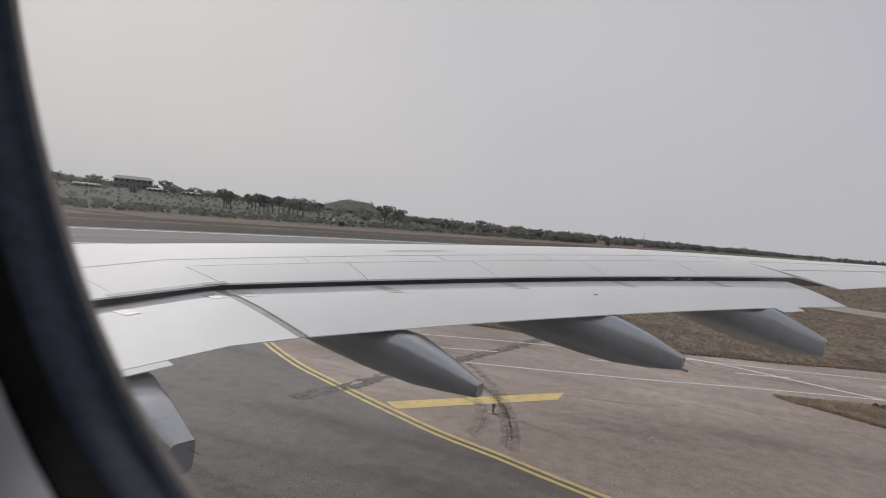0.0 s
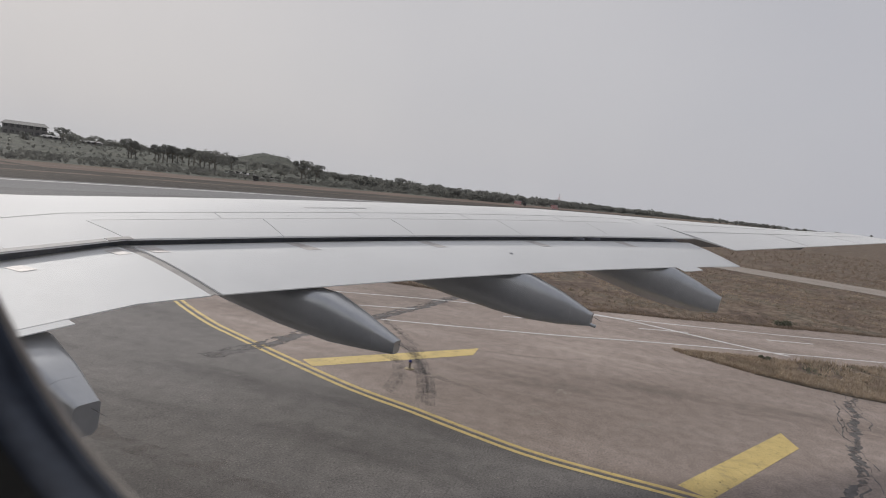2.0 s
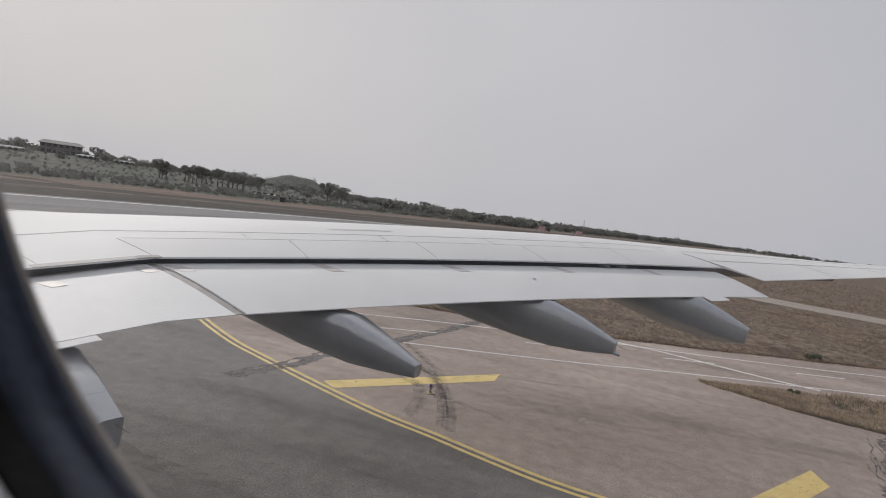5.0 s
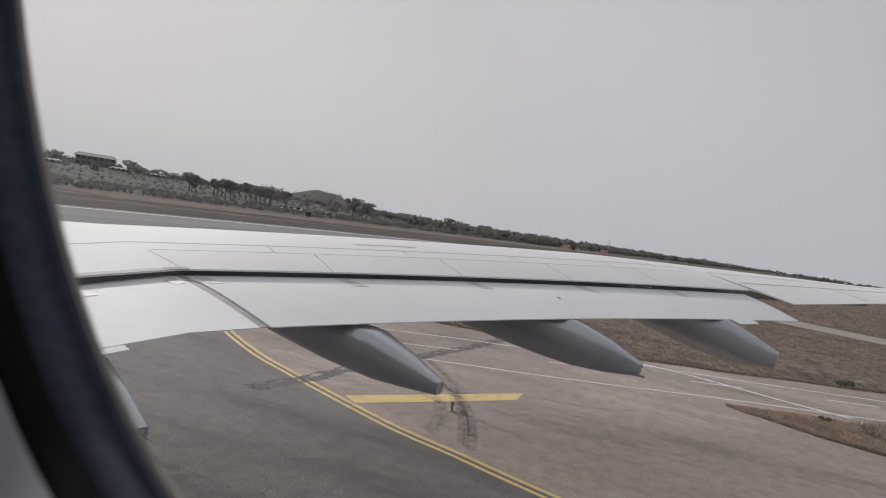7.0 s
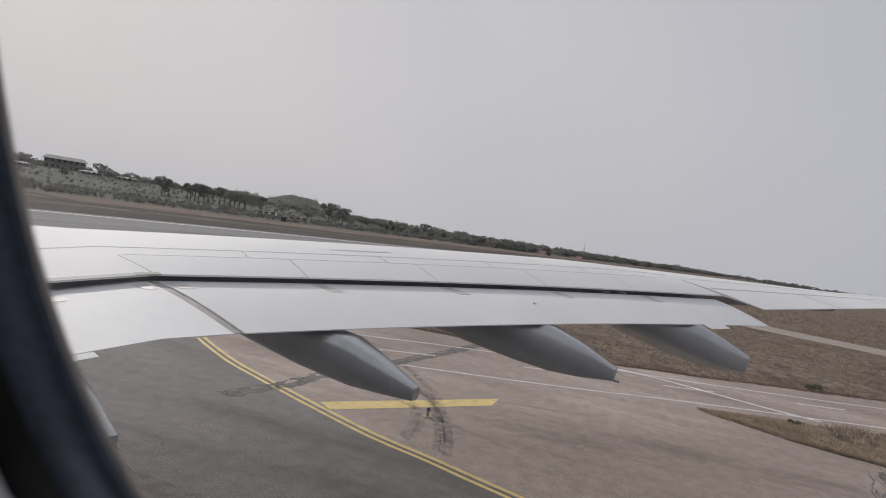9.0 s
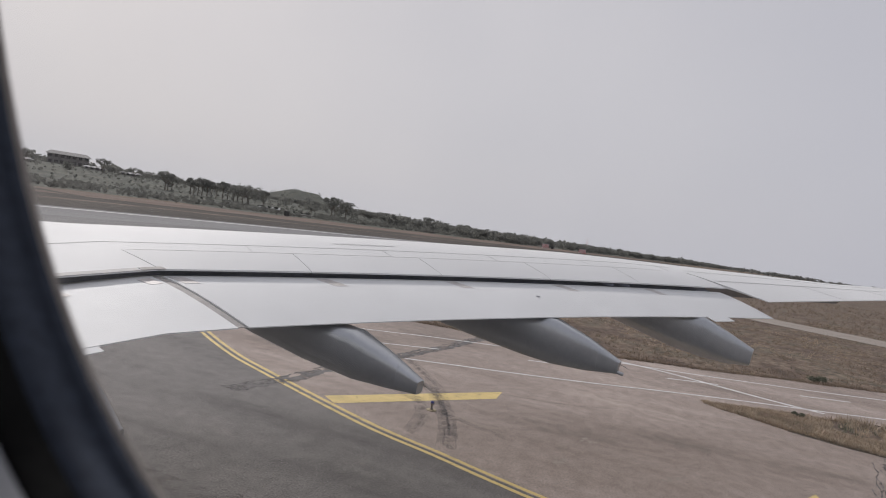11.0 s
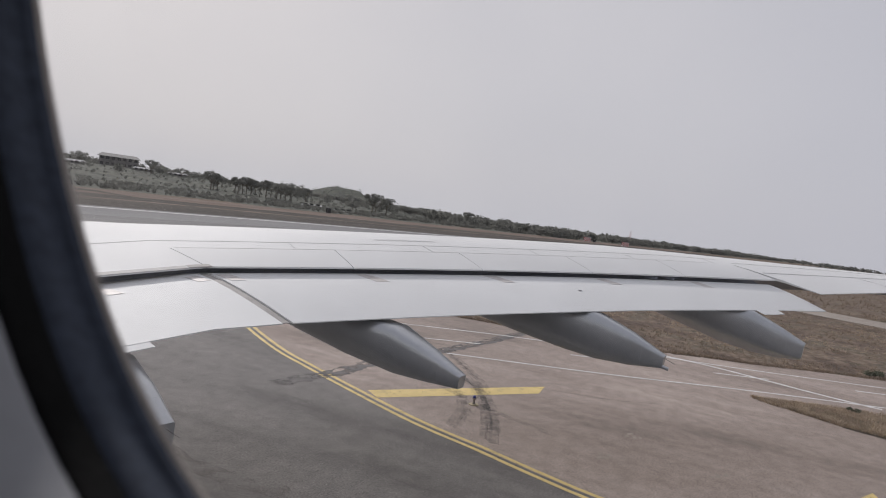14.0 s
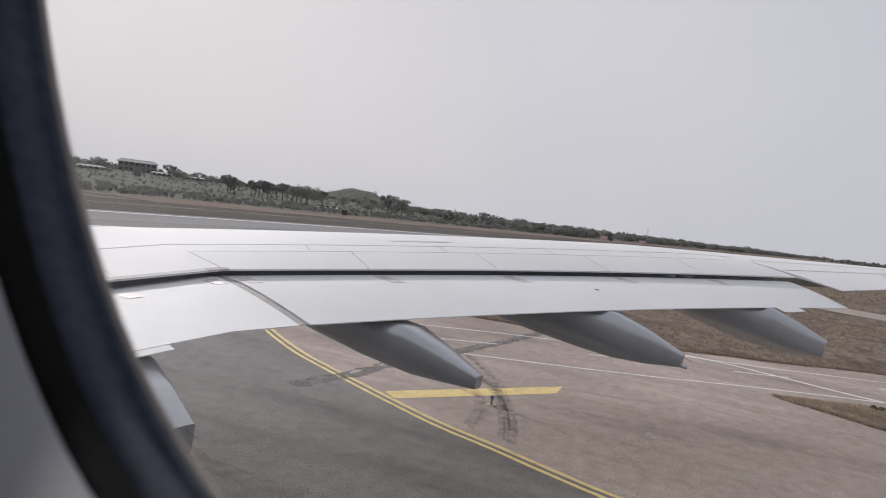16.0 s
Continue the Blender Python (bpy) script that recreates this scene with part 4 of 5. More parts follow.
# sealed cracks and tyre scuffs
shoulder = bpy.data.objects["road_shoulder"]


def wander(pts, amp, step=0.25, seed=1):
    out = []
    for i, p in enumerate(polyline(pts, step)):
        out.append(p + Vector((amp * noise.noise((p.x * 1.1, p.y * 1.1, seed)), amp * noise.noise((p.x * 1.1, p.y * 1.1, seed + 9)))))
    return out


# a tar-sealed joint that crosses the pavement, and the scuffs that swing away from it
BAND = [(15.4, 27.45), (16.6, 27.15), (18.0, 26.85), (20.2, 26.75), (22.4, 26.2), (24.2, 25.75), (26.6, 25.35), (29.2, 24.95), (33.2, 24.45)]
for k, (o, w) in enumerate(((0.0, 0.46), (0.34, 0.13))):
    stripe("sealed_joint", [p + Vector((0.1 * o, o)) for p in wander(BAND, 0.09, 0.15, 40 + k)], w, 0.0062 + 0.0002 * k, M_TAR, shoulder, 0.09, 90 + k)
rng = random.Random(29)
SWING = ([(24.4, 25.6), (23.0, 24.54), (21.2, 23.2), (19.3, 22.3), (17.2, 21.4), (15.4, 20.8)],
         [(23.2, 25.9), (21.9, 24.3), (20.2, 22.9), (18.2, 21.7), (16.0, 20.9)],
         [(22.0, 26.2), (20.8, 24.6), (19.2, 23.1), (17.4, 22.2), (15.7, 21.9)],
         [(21.9, 21.5), (22.2, 20.7), (22.45, 19.6), (22.9, 18.45), (23.6, 17.5)],
         [(20.5, 26.6), (19.7, 24.6), (18.8, 23.0), (17.9, 21.2), (17.3, 19.6)])
for k, pts in enumerate(SWING):
    for j in range(3 if k < 3 else 1):
        dx, w = (-0.16, 0.0, 0.2)[j] + rng.gauss(0, 0.05), rng.uniform(0.14, 0.30) if k != 3 else 0.09
        stripe("tyre_scuff", [p + Vector((dx * 0.5, dx)) for p in wander(pts, 0.03, 0.9, 60 + 7 * k + j)], w, 0.0066 + 0.00013 * (5 * k + j), M_FAINT, shoulder, 0.02, 100 + 9 * k + j)
stripe("sealed_crack", wander([(13.0, 11.15), (15.25, 10.86), (16.84, 10.2), (19.76, 9.5), (22.79, 8.7), (26.6, 7.8)], 0.22, 0.10, seed=2), 0.20, 0.004, M_TAR, shoulder, 0.08, 2)
rng = random.Random(91)
for k in range(11):
    x, L = rng.uniform(13.6, 23.5), rng.uniform(1.2, 4.0)
    o, s_ = rng.uniform(-0.75, 0.4), rng.uniform(-0.12, 0.12)
    stripe("hairline_crack", wander([(x + i * L / 4, 11.2 - 0.262 * (x + i * L / 4 - 13.6) + o + s_ * i) for i in range(5)], 0.25, 0.12, 20 + k), rng.uniform(0.02, 0.05), 0.0042 + 0.0001 * k, M_TAR, shoulder, 0.02, 60 + k)
rng = random.Random(17)
for k in range(13):
    dx, w = rng.choice((0.0, 0.42, 0.8)) + rng.gauss(0, 0.09), rng.uniform(0.03, 0.075)
    stripe("tyre_scuff", [p + Vector((dx * 0.7, -dx * 0.5)) for p in wander([(15.6, 7.4), (17.3, 6.6), (18.3, 5.4), (18.1, 4.2), (16.9, 3.0), (15.0, 2.2), (12.8, 1.6)], 0.08, seed=k)], w, 0.003 + 0.0002 * k, M_TYRE, shoulder, 0.02, 10 + k)
for k, pts in enumerate(([(10.0, 3.2), (5, 4.4), (0, 5.2)], [(9.5, 17.5), (4, 22), (-3, 29)], [(6, -2), (3, 14), (2, 40)], [(8.6, -5), (8.4, 12), (10.2, 30)])):
    stripe("tyre_scuff", wander(pts, 0.5, 0.6, k), (0.35, 0.3, 0.7, 0.5)[k], 0.003, M_TYRE, mark, 0.08, 30 + k)
for k, (ax, ay, bx, by) in enumerate(((44.1, -1.9, 39.5, -4.5), (43.6, -1.3, 39.3, -4.0), (45.4, -8.0, 41.5, -9.2))):
    stripe("tyre_scuff", wander([(ax, ay), ((ax + bx) / 2, (ay + by) / 2), (bx, by)], 0.1, seed=k), 0.3, 0.0105 + 0.0005 * k, M_TAR, road, 0.06, 40 + k)
rng = random.Random(21)
for k in range(6):
    y, x = 5.6 + 0.5 * k + rng.uniform(-0.15, 0.15), rng.uniform(12.6, 13.4)
    L = rng.uniform(1.4, 3.2)
    stripe("tyre_scuff", wander([(x, y), (x + L * 0.5, y - 0.2 * L), (x + L, y - 0.34 * L)], 0.06, 0.2, k), rng.uniform(0.03, 0.06), 0.0032 + 0.0002 * (k % 2), M_TYRE, shoulder, 0.03, 70 + k)
# flaked paint blotches
for k, (x, y) in enumerate(((16.5, 18.0), (14.73, 10.13), (14.3, -2.0), (19.0, 17.5), (14.6, -12.6), (17.4, 15.2))):
    r_ = random.Random(50 + k)
    for j in range(6):
        cx, cy = x + r_.uniform(-0.3, 0.3), y + r_.uniform(-0.2, 0.2)
        ring = [(cx + 0.1 * r_.uniform(0.4, 1.2) * cos(t), cy + 0.07 * r_.uniform(0.4, 1.2) * sin(t), 0.005 + j * 0.0003) for t in [2 * pi * q / 7 for q in range(7)]]
        link("paint_fleck", ring, [tuple(range(7))], M_CONCRETE, shoulder)


# ---- taxiway edge lights ----
M_PLATE = material("dusty_tan_metal", [(0.3, (0.30, 0.25, 0.15)), (0.7, (0.38, 0.32, 0.20))], 0.7, 0.1, 6, 60, 0.15, 0.1)


def edge_light(x, y):
    th = tagged(empty("edge_light", (x, y, 0)), "small taxiway edge light with blue lens on a round base", "airfield light", "taxiway edge lights")
    bm = bmesh.new()
    lathe(bm, [(0.16, 0.0), (0.16, 0.012), (0.14, 0.022), (0.06, 0.03)])
    part("base_plate", bm, M_PLATE, th, "dusty tan base ring", True)
    bm = bmesh.new()
    lathe(bm, [(0.045, 0.03), (0.045, 0.06), (0.03, 0.075), (0.03, 0.16), (0.075, 0.19), (0.075, 0.215)])
    part("stem", bm, M_CONCRETE, th, "pale metal stem", True)
    bm = bmesh.new()
    lathe(bm, [(0.045, 0.215), (0.05, 0.235), (0.045, 0.27), (0.02, 0.29)])
    part("lens", bm, M_BLUEGLASS, th, "blue glass lens", True)


edge_light(14.08, 4.66)
edge_light(13.2, -25.0)
edge_light(18.16, 22.19)


# ---- vegetation beyond the runway ----
def leaf_cloud(rng, centre, radius, count, size, flat=0.8, verts=None, faces=None):
    """Loose leaf clumps in an uneven crown."""
    cx, cy, cz = centre
    for _ in range(count):
        while True:
            a, b, c = (rng.uniform(-1, 1) for _ in range(3))
            r2_ = a * a + b * b + c * c
            if 0.12 < r2_ < 1:
                break
        k = 0.75 + 0.35 * noise.noise((cx * 3.1 + a * 1.6, cy * 3.1 + b * 1.6, c * 1.6))
        p = Vector((cx + a * radius * k, cy + b * radius * k, cz + c * radius * flat * k))
        s_ = size * rng.uniform(0.6, 1.4)
        u = Vector((rng.uniform(-1, 1), rng.uniform(-1, 1), rng.uniform(-0.6, 0.6))).normalized()
        w = u.cross(Vector((rng.uniform(-1, 1), rng.uniform(-1, 1), rng.uniform(-1, 1)))).normalized()
        n0 = len(verts)
        verts += [p + u * s_, p + w * s_ * 0.8, p - u * s_ * 0.9, p - w * s_ * 0.7]
        faces.append((n0, n0 + 1, n0 + 2, n0 + 3))


def make_tree(name, height, spread, seed, label, trunk_part=0.4):
    rng = random.Random(seed)
    th = tagged(empty(name), label, "tree", "trees beyond the runway")
    bm = bmesh.new()
    top = height * trunk_part
    tube(bm, (0, 0, -0.3), (0.1, 0.05, top), height * 0.035, height * 0.022, 7)
    lobes = []
    for i in range(6):
        a = 2 * pi * i / 6 + rng.uniform(-0.4, 0.4)
        q = (spread * 0.5 * cos(a), spread * 0.5 * sin(a), height * rng.uniform(0.6, 0.85))
        tube(bm, (0.1, 0.05, top * 0.85), q, height * 0.018, height * 0.006, 5)
        lobes.append(q)
    lobes.append((0, 0, height * 0.85))
    part("trunk", bm, M_BARK, th)
    v, fs = [], []
    for q in lobes:
        leaf_cloud(rng, q, spread * rng.uniform(0.28, 0.42), 110, height * 0.034, 0.7, v, fs)
    link("crown", v, fs, M_LEAF, th)
    return th


def polar(bearing, dist):
    """A place by its compass bearing and distance from the aircraft's window."""
    x, y = PLANE.translation.x + dist * sin(radians(bearing)), PLANE.translation.y + dist * cos(radians(bearing))
    return x, y, ground_z(x, y)


def put(first, bearing, dist, scale=1.0, turn=0.0):
    x, y, z = polar(bearing, dist)
    m = pose(x, y, z, 0, 0, turn) @ Matrix.Scale(scale, 4)
    c = copy_thing(first, m)
    c.matrix_basis = m
    return c


kinds = [make_tree("tree", 8.0, 7.5, 11, "broad haze-paled green tree beyond the runway"),
         make_tree("tree", 9.0, 6.0, 12, "haze-paled green rounded tree beyond the runway"),
         make_tree("tree", 7.0, 9.0, 13, "low spreading haze-paled green tree beyond the runway"),
         make_tree("tree", 8.2, 4.6, 14, "tall tree with a bare trunk and small rounded crown", 0.5),
         make_tree("tree", 8.0, 4.2, 15, "slender bare-trunked tree in a loose row", 0.55),
         make_tree("tree", 4.6, 4.2, 16, "small bushy tree in a long even row", 0.2)]
home = [(47.9, 335), (43.15, 420), (54.2, 320), (49.6, 330), (50.5, 335), (62.9, 420)]
for k_, (b_, d_) in zip(kinds, home):
    k_.matrix_basis = Matrix.Translation(polar(b_, d_))
SPOTS = ((53.7, 316, 1.15, 2), (54.1, 322, 1.1, 0), (53.3, 330, 1.0, 0), (61.1, 330, 1.2, 1), (61.4, 335, 1.1, 0), (62.3, 340, 1.15, 3), (47.7, 332, 1.05, 1), (48.2, 338, 0.95, 0), (59.4, 330, 0.62, 2), (55.4, 350, 0.95, 3),
         (36.6, 400, 0.9, 2), (38.0, 470, 0.9, 0), (45.4, 450, 0.8, 0), (46.3, 470, 0.75, 2), (69.5, 420, 0.9, 1), (70.1, 430, 0.7, 2), (72.35, 430, 0.85, 0), (72.8, 440, 0.85, 1),
         (75.6, 480, 0.75, 2), (79.0, 560, 0.8, 0), (86.0, 700, 0.9, 1), (90.0, 900, 1.0, 0), (33.5, 430, 1.0, 1), (30.0, 400, 1.0, 0), (26.0, 420, 1.0, 2), (44.4, 440, 0.7, 2))
for i, (b, d, s_, k_) in enumerate(SPOTS):
    put(kinds[k_], b, d, s_, 47.0 * i)
for i, b in enumerate((49.85, 50.2, 50.9, 51.25, 51.6, 52.1, 52.5, 52.9, 53.0)):
    put(kinds[3 + i % 2], b, 322 + 8 * (i * 5 % 4), 0.88 + 0.07 * (i * 7 % 4), 61.0 * i)
for i in range(17):
    put(kinds[5], 63.25 + 0.31 * i, 415 + 4 * (i * 5 % 3), 0.9 + 0.06 * (i * 7 % 5), 83.0 * i)


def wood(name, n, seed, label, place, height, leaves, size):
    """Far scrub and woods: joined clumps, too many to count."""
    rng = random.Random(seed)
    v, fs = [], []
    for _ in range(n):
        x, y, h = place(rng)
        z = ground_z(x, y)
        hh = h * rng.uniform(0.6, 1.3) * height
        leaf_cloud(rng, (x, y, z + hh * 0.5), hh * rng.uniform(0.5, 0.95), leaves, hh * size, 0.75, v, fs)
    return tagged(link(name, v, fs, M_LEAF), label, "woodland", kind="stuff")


def left_slope(rng):
    x = rng.uniform(20, 520)
    d = 60 + 400 * rng.random()
    return x, belt_y(x) + d, 0.7 if d < 70 else 1.0


def right_belt(rng):
    x = rng.uniform(330, 1500)
    d = 4 + 150 * rng.random() ** 1.6
    return x, belt_y(x) + d, 1.0


def skyline(rng):
    x = rng.uniform(80, 900)
    return x, belt_y(x) + rng.uniform(380, 520), 1.2


def undergrowth(rng):
    x = 20 + 420 * rng.random() ** 1.3
    return x, belt_y(x) + 6 + 60 * rng.random() ** 1.5, 0.8


def mid_slope(rng):
    x = rng.uniform(30, 520)
    return x, belt_y(x) + rng.uniform(90, 400), 1.0


def far_right(rng):
    x = rng.uniform(1300, 3200)
    return x, rng.uniform(-420, 60) - 0.02 * x, 1.0


def hill_top(rng):
    a, r = rng.uniform(0, 2 * pi), 150 * rng.random() ** 0.5
    return HILL[0] + r * cos(a), HILL[1] + r * sin(a), 0.8


wood("woodland", 120, 1, "haze-paled green scattered trees on the far slope", left_slope, 4.6, 90, 0.14)
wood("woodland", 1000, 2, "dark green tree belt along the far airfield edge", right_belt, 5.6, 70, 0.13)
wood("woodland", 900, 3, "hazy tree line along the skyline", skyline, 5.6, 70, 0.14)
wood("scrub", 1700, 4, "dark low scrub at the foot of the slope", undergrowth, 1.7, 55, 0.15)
wood("scrub", 1500, 8, "low haze-paled shrubs dotted over the slope", mid_slope, 1.5, 30, 0.18)
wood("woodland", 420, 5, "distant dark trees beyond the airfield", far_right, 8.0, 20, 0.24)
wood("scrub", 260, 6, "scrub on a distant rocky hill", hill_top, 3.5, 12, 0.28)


# ---- buildings and masts far off ----
def building(bearing, dist, w, d, h, label, roof_mat, wall_mat, floors, bays, turn):
    x, y, z = polar(bearing, dist)
    th = tagged(empty("building", (x, y, z - 1.2)), label, "building")
    th.rotation_euler = (0, 0, radians(turn))
    bm = bmesh.new()
    box(bm, (-w / 2, -d / 2, 0), (w / 2, d / 2, h))
    part("wall", bm, wall_mat, th)
    bm = bmesh.new()
    o = 0.06 * w
    vs = [bm.verts.new(p) for p in ((-w / 2 - o, -d / 2 - o, h), (w / 2 + o, -d / 2 - o, h), (w / 2 + o, d / 2 + o, h), (-w / 2 - o, d / 2 + o, h), (-w / 2 + o, 0, h + 0.16 * d), (w / 2 - o, 0, h + 0.16 * d))]
    for q in ((0, 1, 5, 4), (2, 3, 4, 5), (1, 2, 5), (3, 0, 4), (3, 2, 1, 0)):
        bm.faces.new([vs[i] for i in q])
    part("roof", bm, roof_mat, th)
    for fl in range(floors):
        for b in range(bays):
            bx = -w / 2 + w * (b + 0.5) / bays
            z0 = 0.8 + h * fl / floors + 0.9
            bm = bmesh.new()
            box(bm, (bx - w / bays * 0.3, -d / 2 - 0.05, z0), (bx + w / bays * 0.3, -d / 2 + 0.2, z0 + h / floors * 0.5))
            part("window", bm, M_GLASS_DARK, th)
    return th


building(40.8, 505, 24, 14, 7.4, "large grey two-storey building with a hipped roof on the slope", M_ROOF, M_WALL, 2, 7, -40)
building(37.6, 430, 14, 6, 2.6, "long low shed with a pale sheet roof", M_PALE, M_WALL, 1, 5, -36)
building(42.6, 470, 12, 6, 2.6, "low rendered house with a pale roof", M_PALE, M_WALL, 1, 4, -42)
building(45.1, 480, 12, 6, 2.6, "low rendered house among trees", M_PALE, M_WALL, 1, 4, -44)
building(33.6, 480, 11, 6, 2.8, "small low house with a grey roof", M_ROOF, M_WALL, 1, 3, -34)
building(56.2, 300, 11, 4, 1.6, "long low pale-roofed shed beside the tree row", M_PALE, M_WALL, 1, 4, -56)
building(58.6, 290, 8, 3, 1.3, "low open shelter with a pale sheet roof", M_PALE, M_WALL, 1, 3, -58)


def lattice(bearing, dist, h, w, label):
    x, y, z = polar(bearing, dist)
    th = tagged(empty("lattice_mast", (x, y, z)), label, "mast")
    n = 8
    for cx, cy in ((-1, -1), (1, -1), (1, 1), (-1, 1)):
        bm = bmesh.new()
        tube(bm, (cx * w, cy * w, 0), (cx * w * 0.45, cy * w * 0.45, h), 0.07, 0.05, 5)
        part("leg", bm, M_RED, th)
    for i in range(n):
        a, b = h * i / n, h * (i + 1) / n
        ka, kb = w * (1 - 0.55 * i / n), w * (1 - 0.55 * (i + 1) / n)
        bm = bmesh.new()
        for p, q in (((-1, -1), (1, -1)), ((1, -1), (1, 1)), ((1, 1), (-1, 1)), ((-1, 1), (-1, -1))):
            tube(bm, (p[0] * ka, p[1] * ka, a), (q[0] * kb, q[1] * kb, b), 0.035, 0.035, 4)
        part("brace", bm, M_RED if i % 2 else M_CHALK, th)
    bm = bmesh.new()
    box(bm, (-0.9, -0.15, h - 0.9), (0.9, 0.15, h + 0.3), 0.04)
    part("antenna", bm, M_CHALK, th, "pale antenna panel")


lattice(83.25, 640, 12.0, 0.8, "slim red and white lattice mast beside the runway")
lattice(35.2, 900, 17.0, 1.4, "far grey lattice pylon on the skyline")


def checker_hut(bearing, dist, label):
    x, y, z = polar(bearing, dist)
    th = tagged(empty("equipment_hut", (x, y, z)), label, "hut", "checkered huts beside the runway")
    th.rotation_euler = (0, 0, radians(-bearing))
    bm = bmesh.new()
    box(bm, (-2.2, -1.2, 0), (2.2, 1.2, 2.6), 0.03)
    part("wall", bm, M_CHALK, th)
    for i in range(6):
        for j in range(4):
            if (i + j) % 2:
                bm = bmesh.new()
                box(bm, (-2.2 + i * 4.4 / 6 + 0.01, -1.225, 0.1 + j * 0.6), (-2.2 + (i + 1) * 4.4 / 6 - 0.01, -1.2, 0.1 + (j + 1) * 0.6))
                part("panel", bm, M_RED, th)
    bm = bmesh.new()
    box(bm, (-2.35, -1.35, 2.6), (2.35, 1.35, 2.75), 0.02)
    part("roof", bm, M_PALE, th)


checker_hut(82.95, 425, "red and white checkered equipment hut beside a mast")
checker_hut(79.8, 425, "red and white checkered equipment hut on the verge")


def equipment_box(bearing, dist, label):
    x, y, z = polar(bearing, dist)
    th = tagged(empty("equipment_box", (x, y, z)), label, "equipment box")
    th.rotation_euler = (0, 0, radians(-bearing))
    bm = bmesh.new()
    box(bm, (-0.9, -0.6, 0.15), (0.9, 0.6, 1.7), 0.04)
    part("cabinet", bm, M_GLASS_DARK, th)
    bm = bmesh.new()
    box(bm, (-1.05, -0.75, 1.7), (1.05, 0.75, 1.8), 0.02)
    part("roof", bm, M_ROOF, th)
    bm = bmesh.new()
    box(bm, (-1.1, -0.8, -0.3), (1.1, 0.8, 0.15), 0.03)
    part("plinth", bm, M_CONCRETE, th, "pale concrete plinth")


equipment_box(57.4, 232, "small dark equipment box on a plinth by the dirt track")
equipment_box(80.4, 415, "small dark equipment box beside a checkered hut")


# ---- grass and weeds on the verges ----
def tufts(name, n, seed, region, mat, height, label, blades=6, patchy=0.0):
    rng = random.Random(seed)
    v, fs = [], []
    made = 0
    while made < n:
        x, y = region(rng)
        if x is None:
            made += 1
            continue
        k = noise.noise((x * 0.16, y * 0.16, seed)) + 0.5 * noise.noise((x * 0.55, y * 0.55, seed + 3))
        made += 1
        if k < patchy:
            continue
        h = height * rng.uniform(0.5, 1.4) * (0.75 + 0.5 * max(0.0, k))
        for _ in range(blades):
            a, t = rng.uniform(0, 2 * pi), rng.uniform(0.3, 1.6)
            w = rng.uniform(0.012, 0.03)
            bx, by = x + rng.uniform(-0.14, 0.14), y + rng.uniform(-0.14, 0.14)
            hh = h * rng.uniform(0.6, 1.2)
            n0 = len(v)
            v += [(bx - w * sin(a), by + w * cos(a), -0.05), (bx + w * sin(a), by - w * cos(a), -0.05), (bx + hh * t * cos(a), by + hh * t * sin(a), hh)]
            fs.append((n0, n0 + 1, n0 + 2))
    return tagged(link(name, v, fs, mat), label, "grass", kind="stuff")


def line_x(line, y):
    for a, b in zip(line, line[1:]):
        if (a.y - y) * (b.y - y) <= 0 and a.y != b.y:
            return a.x + (b.x - a.x) * (y - a.y) / (b.y - a.y)
    return None


VERGE_X = {k: line_x([p for p in verge if p.y < 14.1], k * 0.25) for k in range(-200, 56)}
NEAR_X = {k: line_x(near, k * 0.25) for k in range(-200, 100)}
FIELD_X = {k: line_x(field_edge, k * 0.25) for k in range(-200, 76)}


def island(rng):
    y = rng.uniform(-14, 13.4)
    k = int(round(y * 4))
    a, b = VERGE_X.get(k), NEAR_X.get(k)
    if a is None or b is None:
        return None, None
    x = rng.uniform(a - 0.05, b - 1.3)
    if b - 1.3 < a:
        return None, None
    return (x, y)


def island_tip(rng):
    y = rng.uniform(11.0, 13.9)
    a, b = VERGE_X.get(int(round(y * 4))), NEAR_X.get(int(round(y * 4)))
    if a is None or b is None:
        return None, None
    return (rng.uniform(a, max(b - 1.3, a + 0.3)), y)


def island_rim(rng):
    y = rng.uniform(-16, 13.4)
    a = VERGE_X.get(int(round(y * 4)))
    return (a + abs(rng.gauss(0, 0.22)) - 0.06, y) if a else (None, None)


def field_x(y):
    return FIELD_X.get(int(round(y * 4))) if y < 18.4 else 34.6 - 0.13 * (y - 18.4)


def off_road(x, y):
    return abs((y + 3.7) - 1.95 * (x - 78.0)) > 9.6


def beyond(rng):
    y = rng.uniform(-22, 34)
    a = field_x(y)
    if a is None:
        return None, None
    x = a + 0.1 + 48 * rng.random() ** 1.3
    return (x, y) if off_road(x, y) else (None, None)


def field_rim(rng):
    y = rng.uniform(-20, 30)
    a = field_x(y)
    return (a + abs(rng.gauss(0, 0.25)) - 0.08, y) if a else (None, None)


def far_field(rng):
    y = rng.uniform(-45, 30)
    x = 78 + 90 * rng.random() ** 1.5
    return (x, y) if off_road(x, y) else (None, None)


tufts("dry_grass", 16000, 31, island, M_STRAW, 0.12, "dry straw-coloured grass on the verge", 6, -0.12)
tufts("dry_grass", 2000, 36, island, M_STRAW, 0.28, "taller straw tufts on the verge", 9, 0.1)
tufts("dry_grass", 900, 41, island_tip, M_STRAW, 0.12, "straw tufts at the tip of the verge", 6, -0.9)
tufts("dry_grass", 9000, 37, beyond, M_STRAW, 0.12, "straw-coloured grass patches in the field", 7, 0.16)
tufts("dry_grass", 3600, 32, island_rim, M_STRAW, 0.13, "short dry grass along the asphalt edge", 5, -0.9)
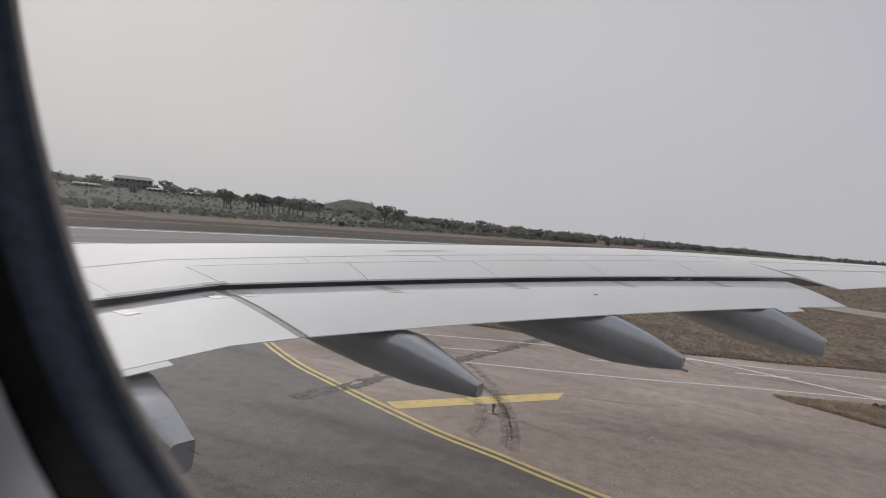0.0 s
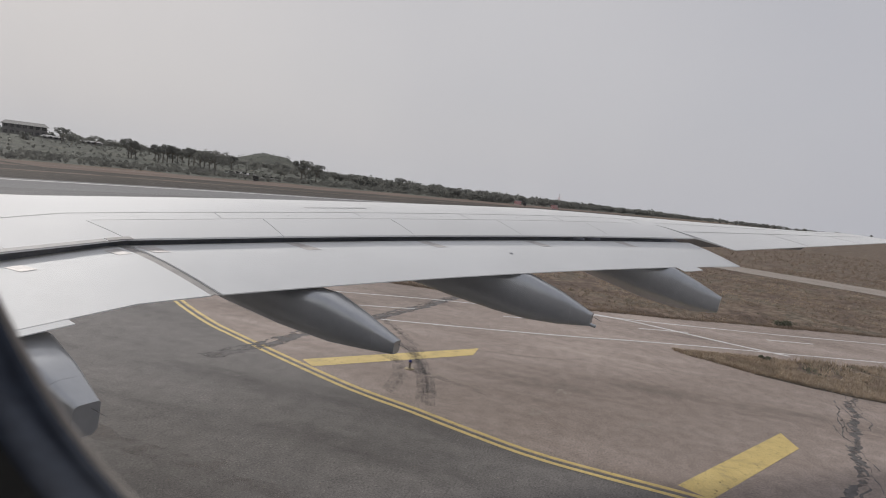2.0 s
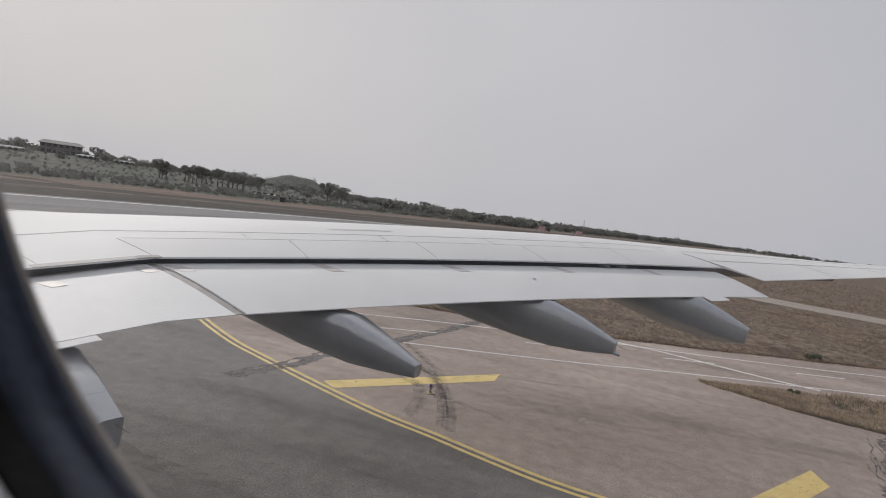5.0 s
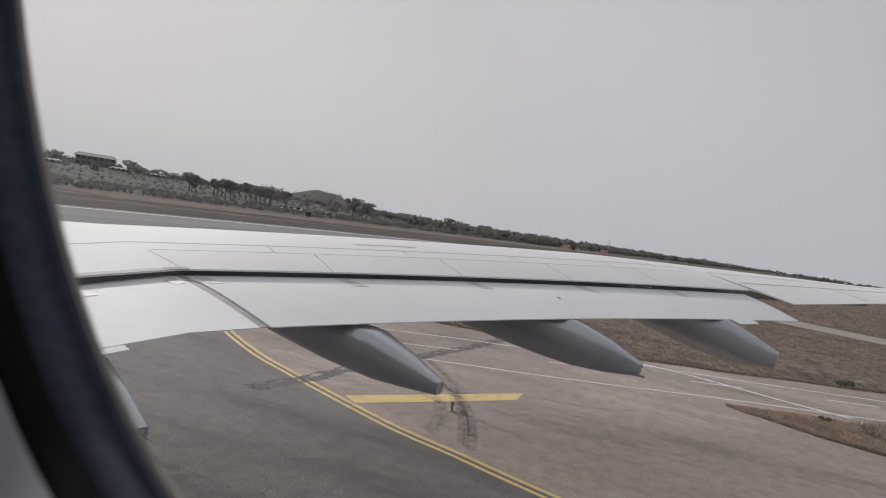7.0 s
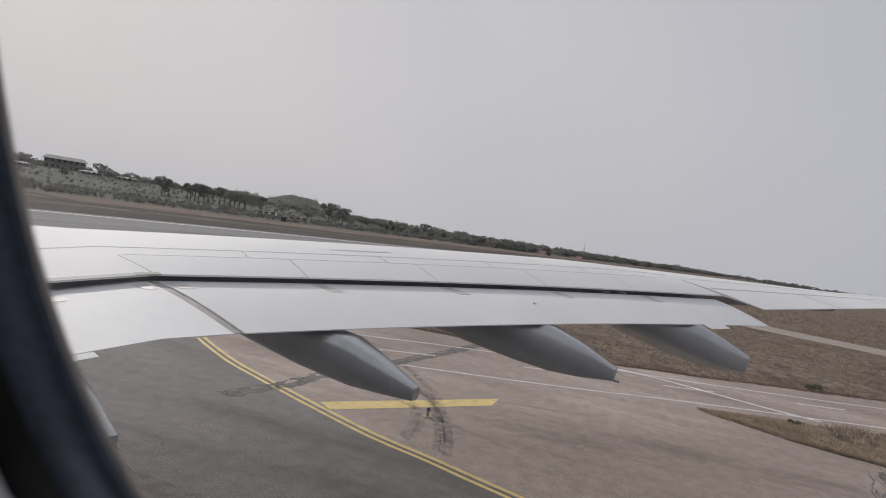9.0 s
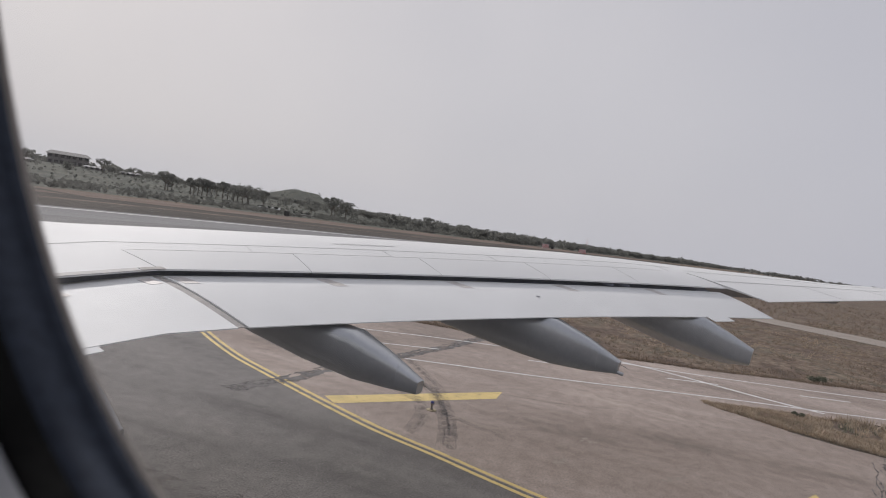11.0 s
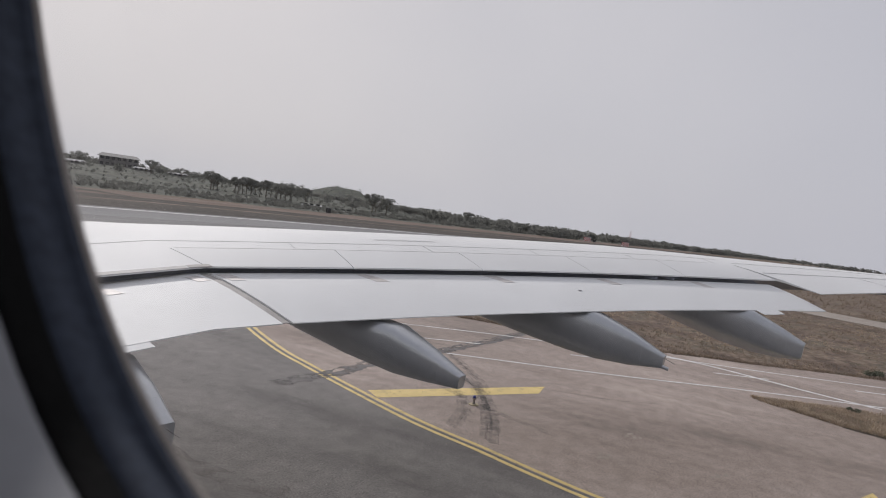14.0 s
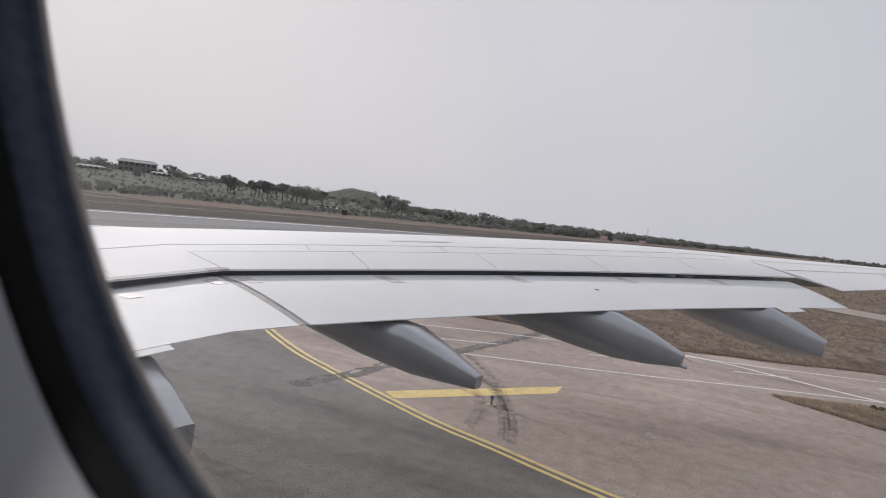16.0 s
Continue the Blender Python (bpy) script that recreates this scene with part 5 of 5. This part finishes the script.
tufts("dry_grass", 3000, 39, field_rim, M_BROWNG, 0.16, "short dry grass along the side taxiway", 5, -0.9)
tufts("dry_grass", 15000, 33, beyond, M_BROWNG, 0.10, "dry brown grass beyond the side taxiway", 5, -0.1)
tufts("green_weeds", 900, 34, island, M_GREENG, 0.12, "low green weeds among dry grass", 6, 0.08)
tufts("dry_grass", 5000, 38, far_field, M_BROWNG, 0.42, "dry brown grass in the far field", 6, -0.3)
tufts("green_weeds", 1600, 35, beyond, M_GREENG, 0.10, "low green weeds in the field", 5, 0.15)


def bush(x, y, h, seed, label):
    rng = random.Random(seed)
    th = tagged(empty("bush", (x, y, -0.03)), label, "bush")
    bm = bmesh.new()
    for i in range(7):
        a = rng.uniform(0, 2 * pi)
        tube(bm, (0, 0, 0), (0.5 * h * cos(a), 0.5 * h * sin(a), h * rng.uniform(0.5, 0.9)), 0.018, 0.006, 5)
    part("stems", bm, M_BARK, th)
    v, fs = [], []
    for i in range(5):
        leaf_cloud(rng, (rng.uniform(-0.8, 0.8) * h, rng.uniform(-0.8, 0.8) * h, h * rng.uniform(0.3, 0.7)), h * 0.55, 80, 0.05, 0.7, v, fs)
    link("leaves", v, fs, M_GREENG, th)


bush(30.95, 0.2, 0.55, 1, "small dark green bush in dry grass")
bush(29.4, 10.2, 0.20, 2, "low green bush in dry grass")
bush(40.3, 7.5, 0.5, 3, "small green bush beside the side taxiway")


# ---- culvert with stone-pitched banks, behind the wing's line ----
culvert = tagged(empty("culvert", (40.0, -27.4, 0)), "stone-pitched drainage culvert with a dark round pipe", "culvert")


def cpart(name, bm, mat, label=""):
    ob = part(name, bm, mat, None, label)
    ob.parent, ob.matrix_parent_inverse = culvert, Matrix.Translation((-40.0, 27.4, 0))
    return ob


bm = bmesh.new()
for lo, hi in (((43.6, -31.0, -1.95), (44.2, -29.0, 0.35)), ((43.6, -26.0, -1.95), (44.2, -23.9, 0.35)), ((43.6, -29.0, -0.45), (44.2, -26.0, 0.35)), ((43.6, -29.0, -1.95), (44.2, -26.0, -1.85))):
    box(bm, lo, hi)
cpart("headwall", bm, M_STONE, "stained concrete headwall")
bm = bmesh.new()
rings = []
for x, r in ((43.5, 0.74), (43.5, 0.62), (45.5, 0.62)):
    rings.append([(x, -27.5 + r * cos(2 * pi * i / 24), -1.15 + r * sin(2 * pi * i / 24)) for i in range(24)])
loft(bm, rings, cap=False)
cpart("pipe", bm, M_MORTAR, "dark round concrete pipe mouth")
bm = bmesh.new()
bank = [bm.verts.new(p) for p in ((26.0, -23.6, 0.02), (43.6, -23.6, 0.02), (43.6, -26.2, -1.9), (31.0, -26.2, -1.9))]
bm.faces.new(bank)
cpart("mortar_bed", bm, M_MORTAR, "dark mortar under the pitching")
stone = bmesh.new()
box(stone, (-0.22, -0.11, -0.03), (0.22, 0.11, 0.045), 0.02)
st = cpart("stone", stone, M_STONE)
st.matrix_basis = pose(30.6, -24.2, -0.42, 36, 0, 4)
rng = random.Random(77)
for i in range(34):
    for j in range(8):
        if i == 9 and j == 1:
            continue
        y = -23.8 - j * 0.31
        x = 27.2 + i * 0.47 + (0.23 if j % 2 else 0) + rng.uniform(-0.04, 0.04)
        if x > 43.3 or x < 26.2 + (-23.6 - y) * 1.9:
            continue
        c = st.copy()
        scene.collection.objects.link(c)
        c.matrix_basis = pose(x, y, 0.04 - (-23.6 - y) * 0.735, 36 + rng.uniform(-5, 5), rng.uniform(-4, 4), rng.uniform(-10, 10))
bm = bmesh.new()
bm.faces.new([bm.verts.new(p) for p in ((34, -30.9, -1.62), (43.6, -30.9, -1.62), (43.6, -25.8, -1.62), (34, -25.8, -1.62))])
tagged(part("water", bm, M_WATER), "muddy yellow-brown standing water in the basin", "water", kind="structure")


def bollard(x, y):
    th = tagged(empty("marker_post", (x, y, -0.03)), "red plastic marker post with white bands", "marker post", "red marker posts")
    bm = bmesh.new()
    lathe(bm, [(0.09, 0), (0.09, 0.03), (0.05, 0.05), (0.05, 0.98), (0.04, 1.0)], n=12)
    part("post", bm, M_RED, th, "", True)
    for z in (0.62, 0.74, 0.86):
        bm = bmesh.new()
        lathe(bm, [(0.050, z), (0.054, z + 0.005), (0.054, z + 0.045), (0.050, z + 0.05)], n=12)
        part("band", bm, M_CHALK, th, "white reflective band", True)


for x, y in ((25.3, -23.3), (25.9, -23.4), (27.3, -23.2), (24.2, -26.6)):
    bollard(x, y)
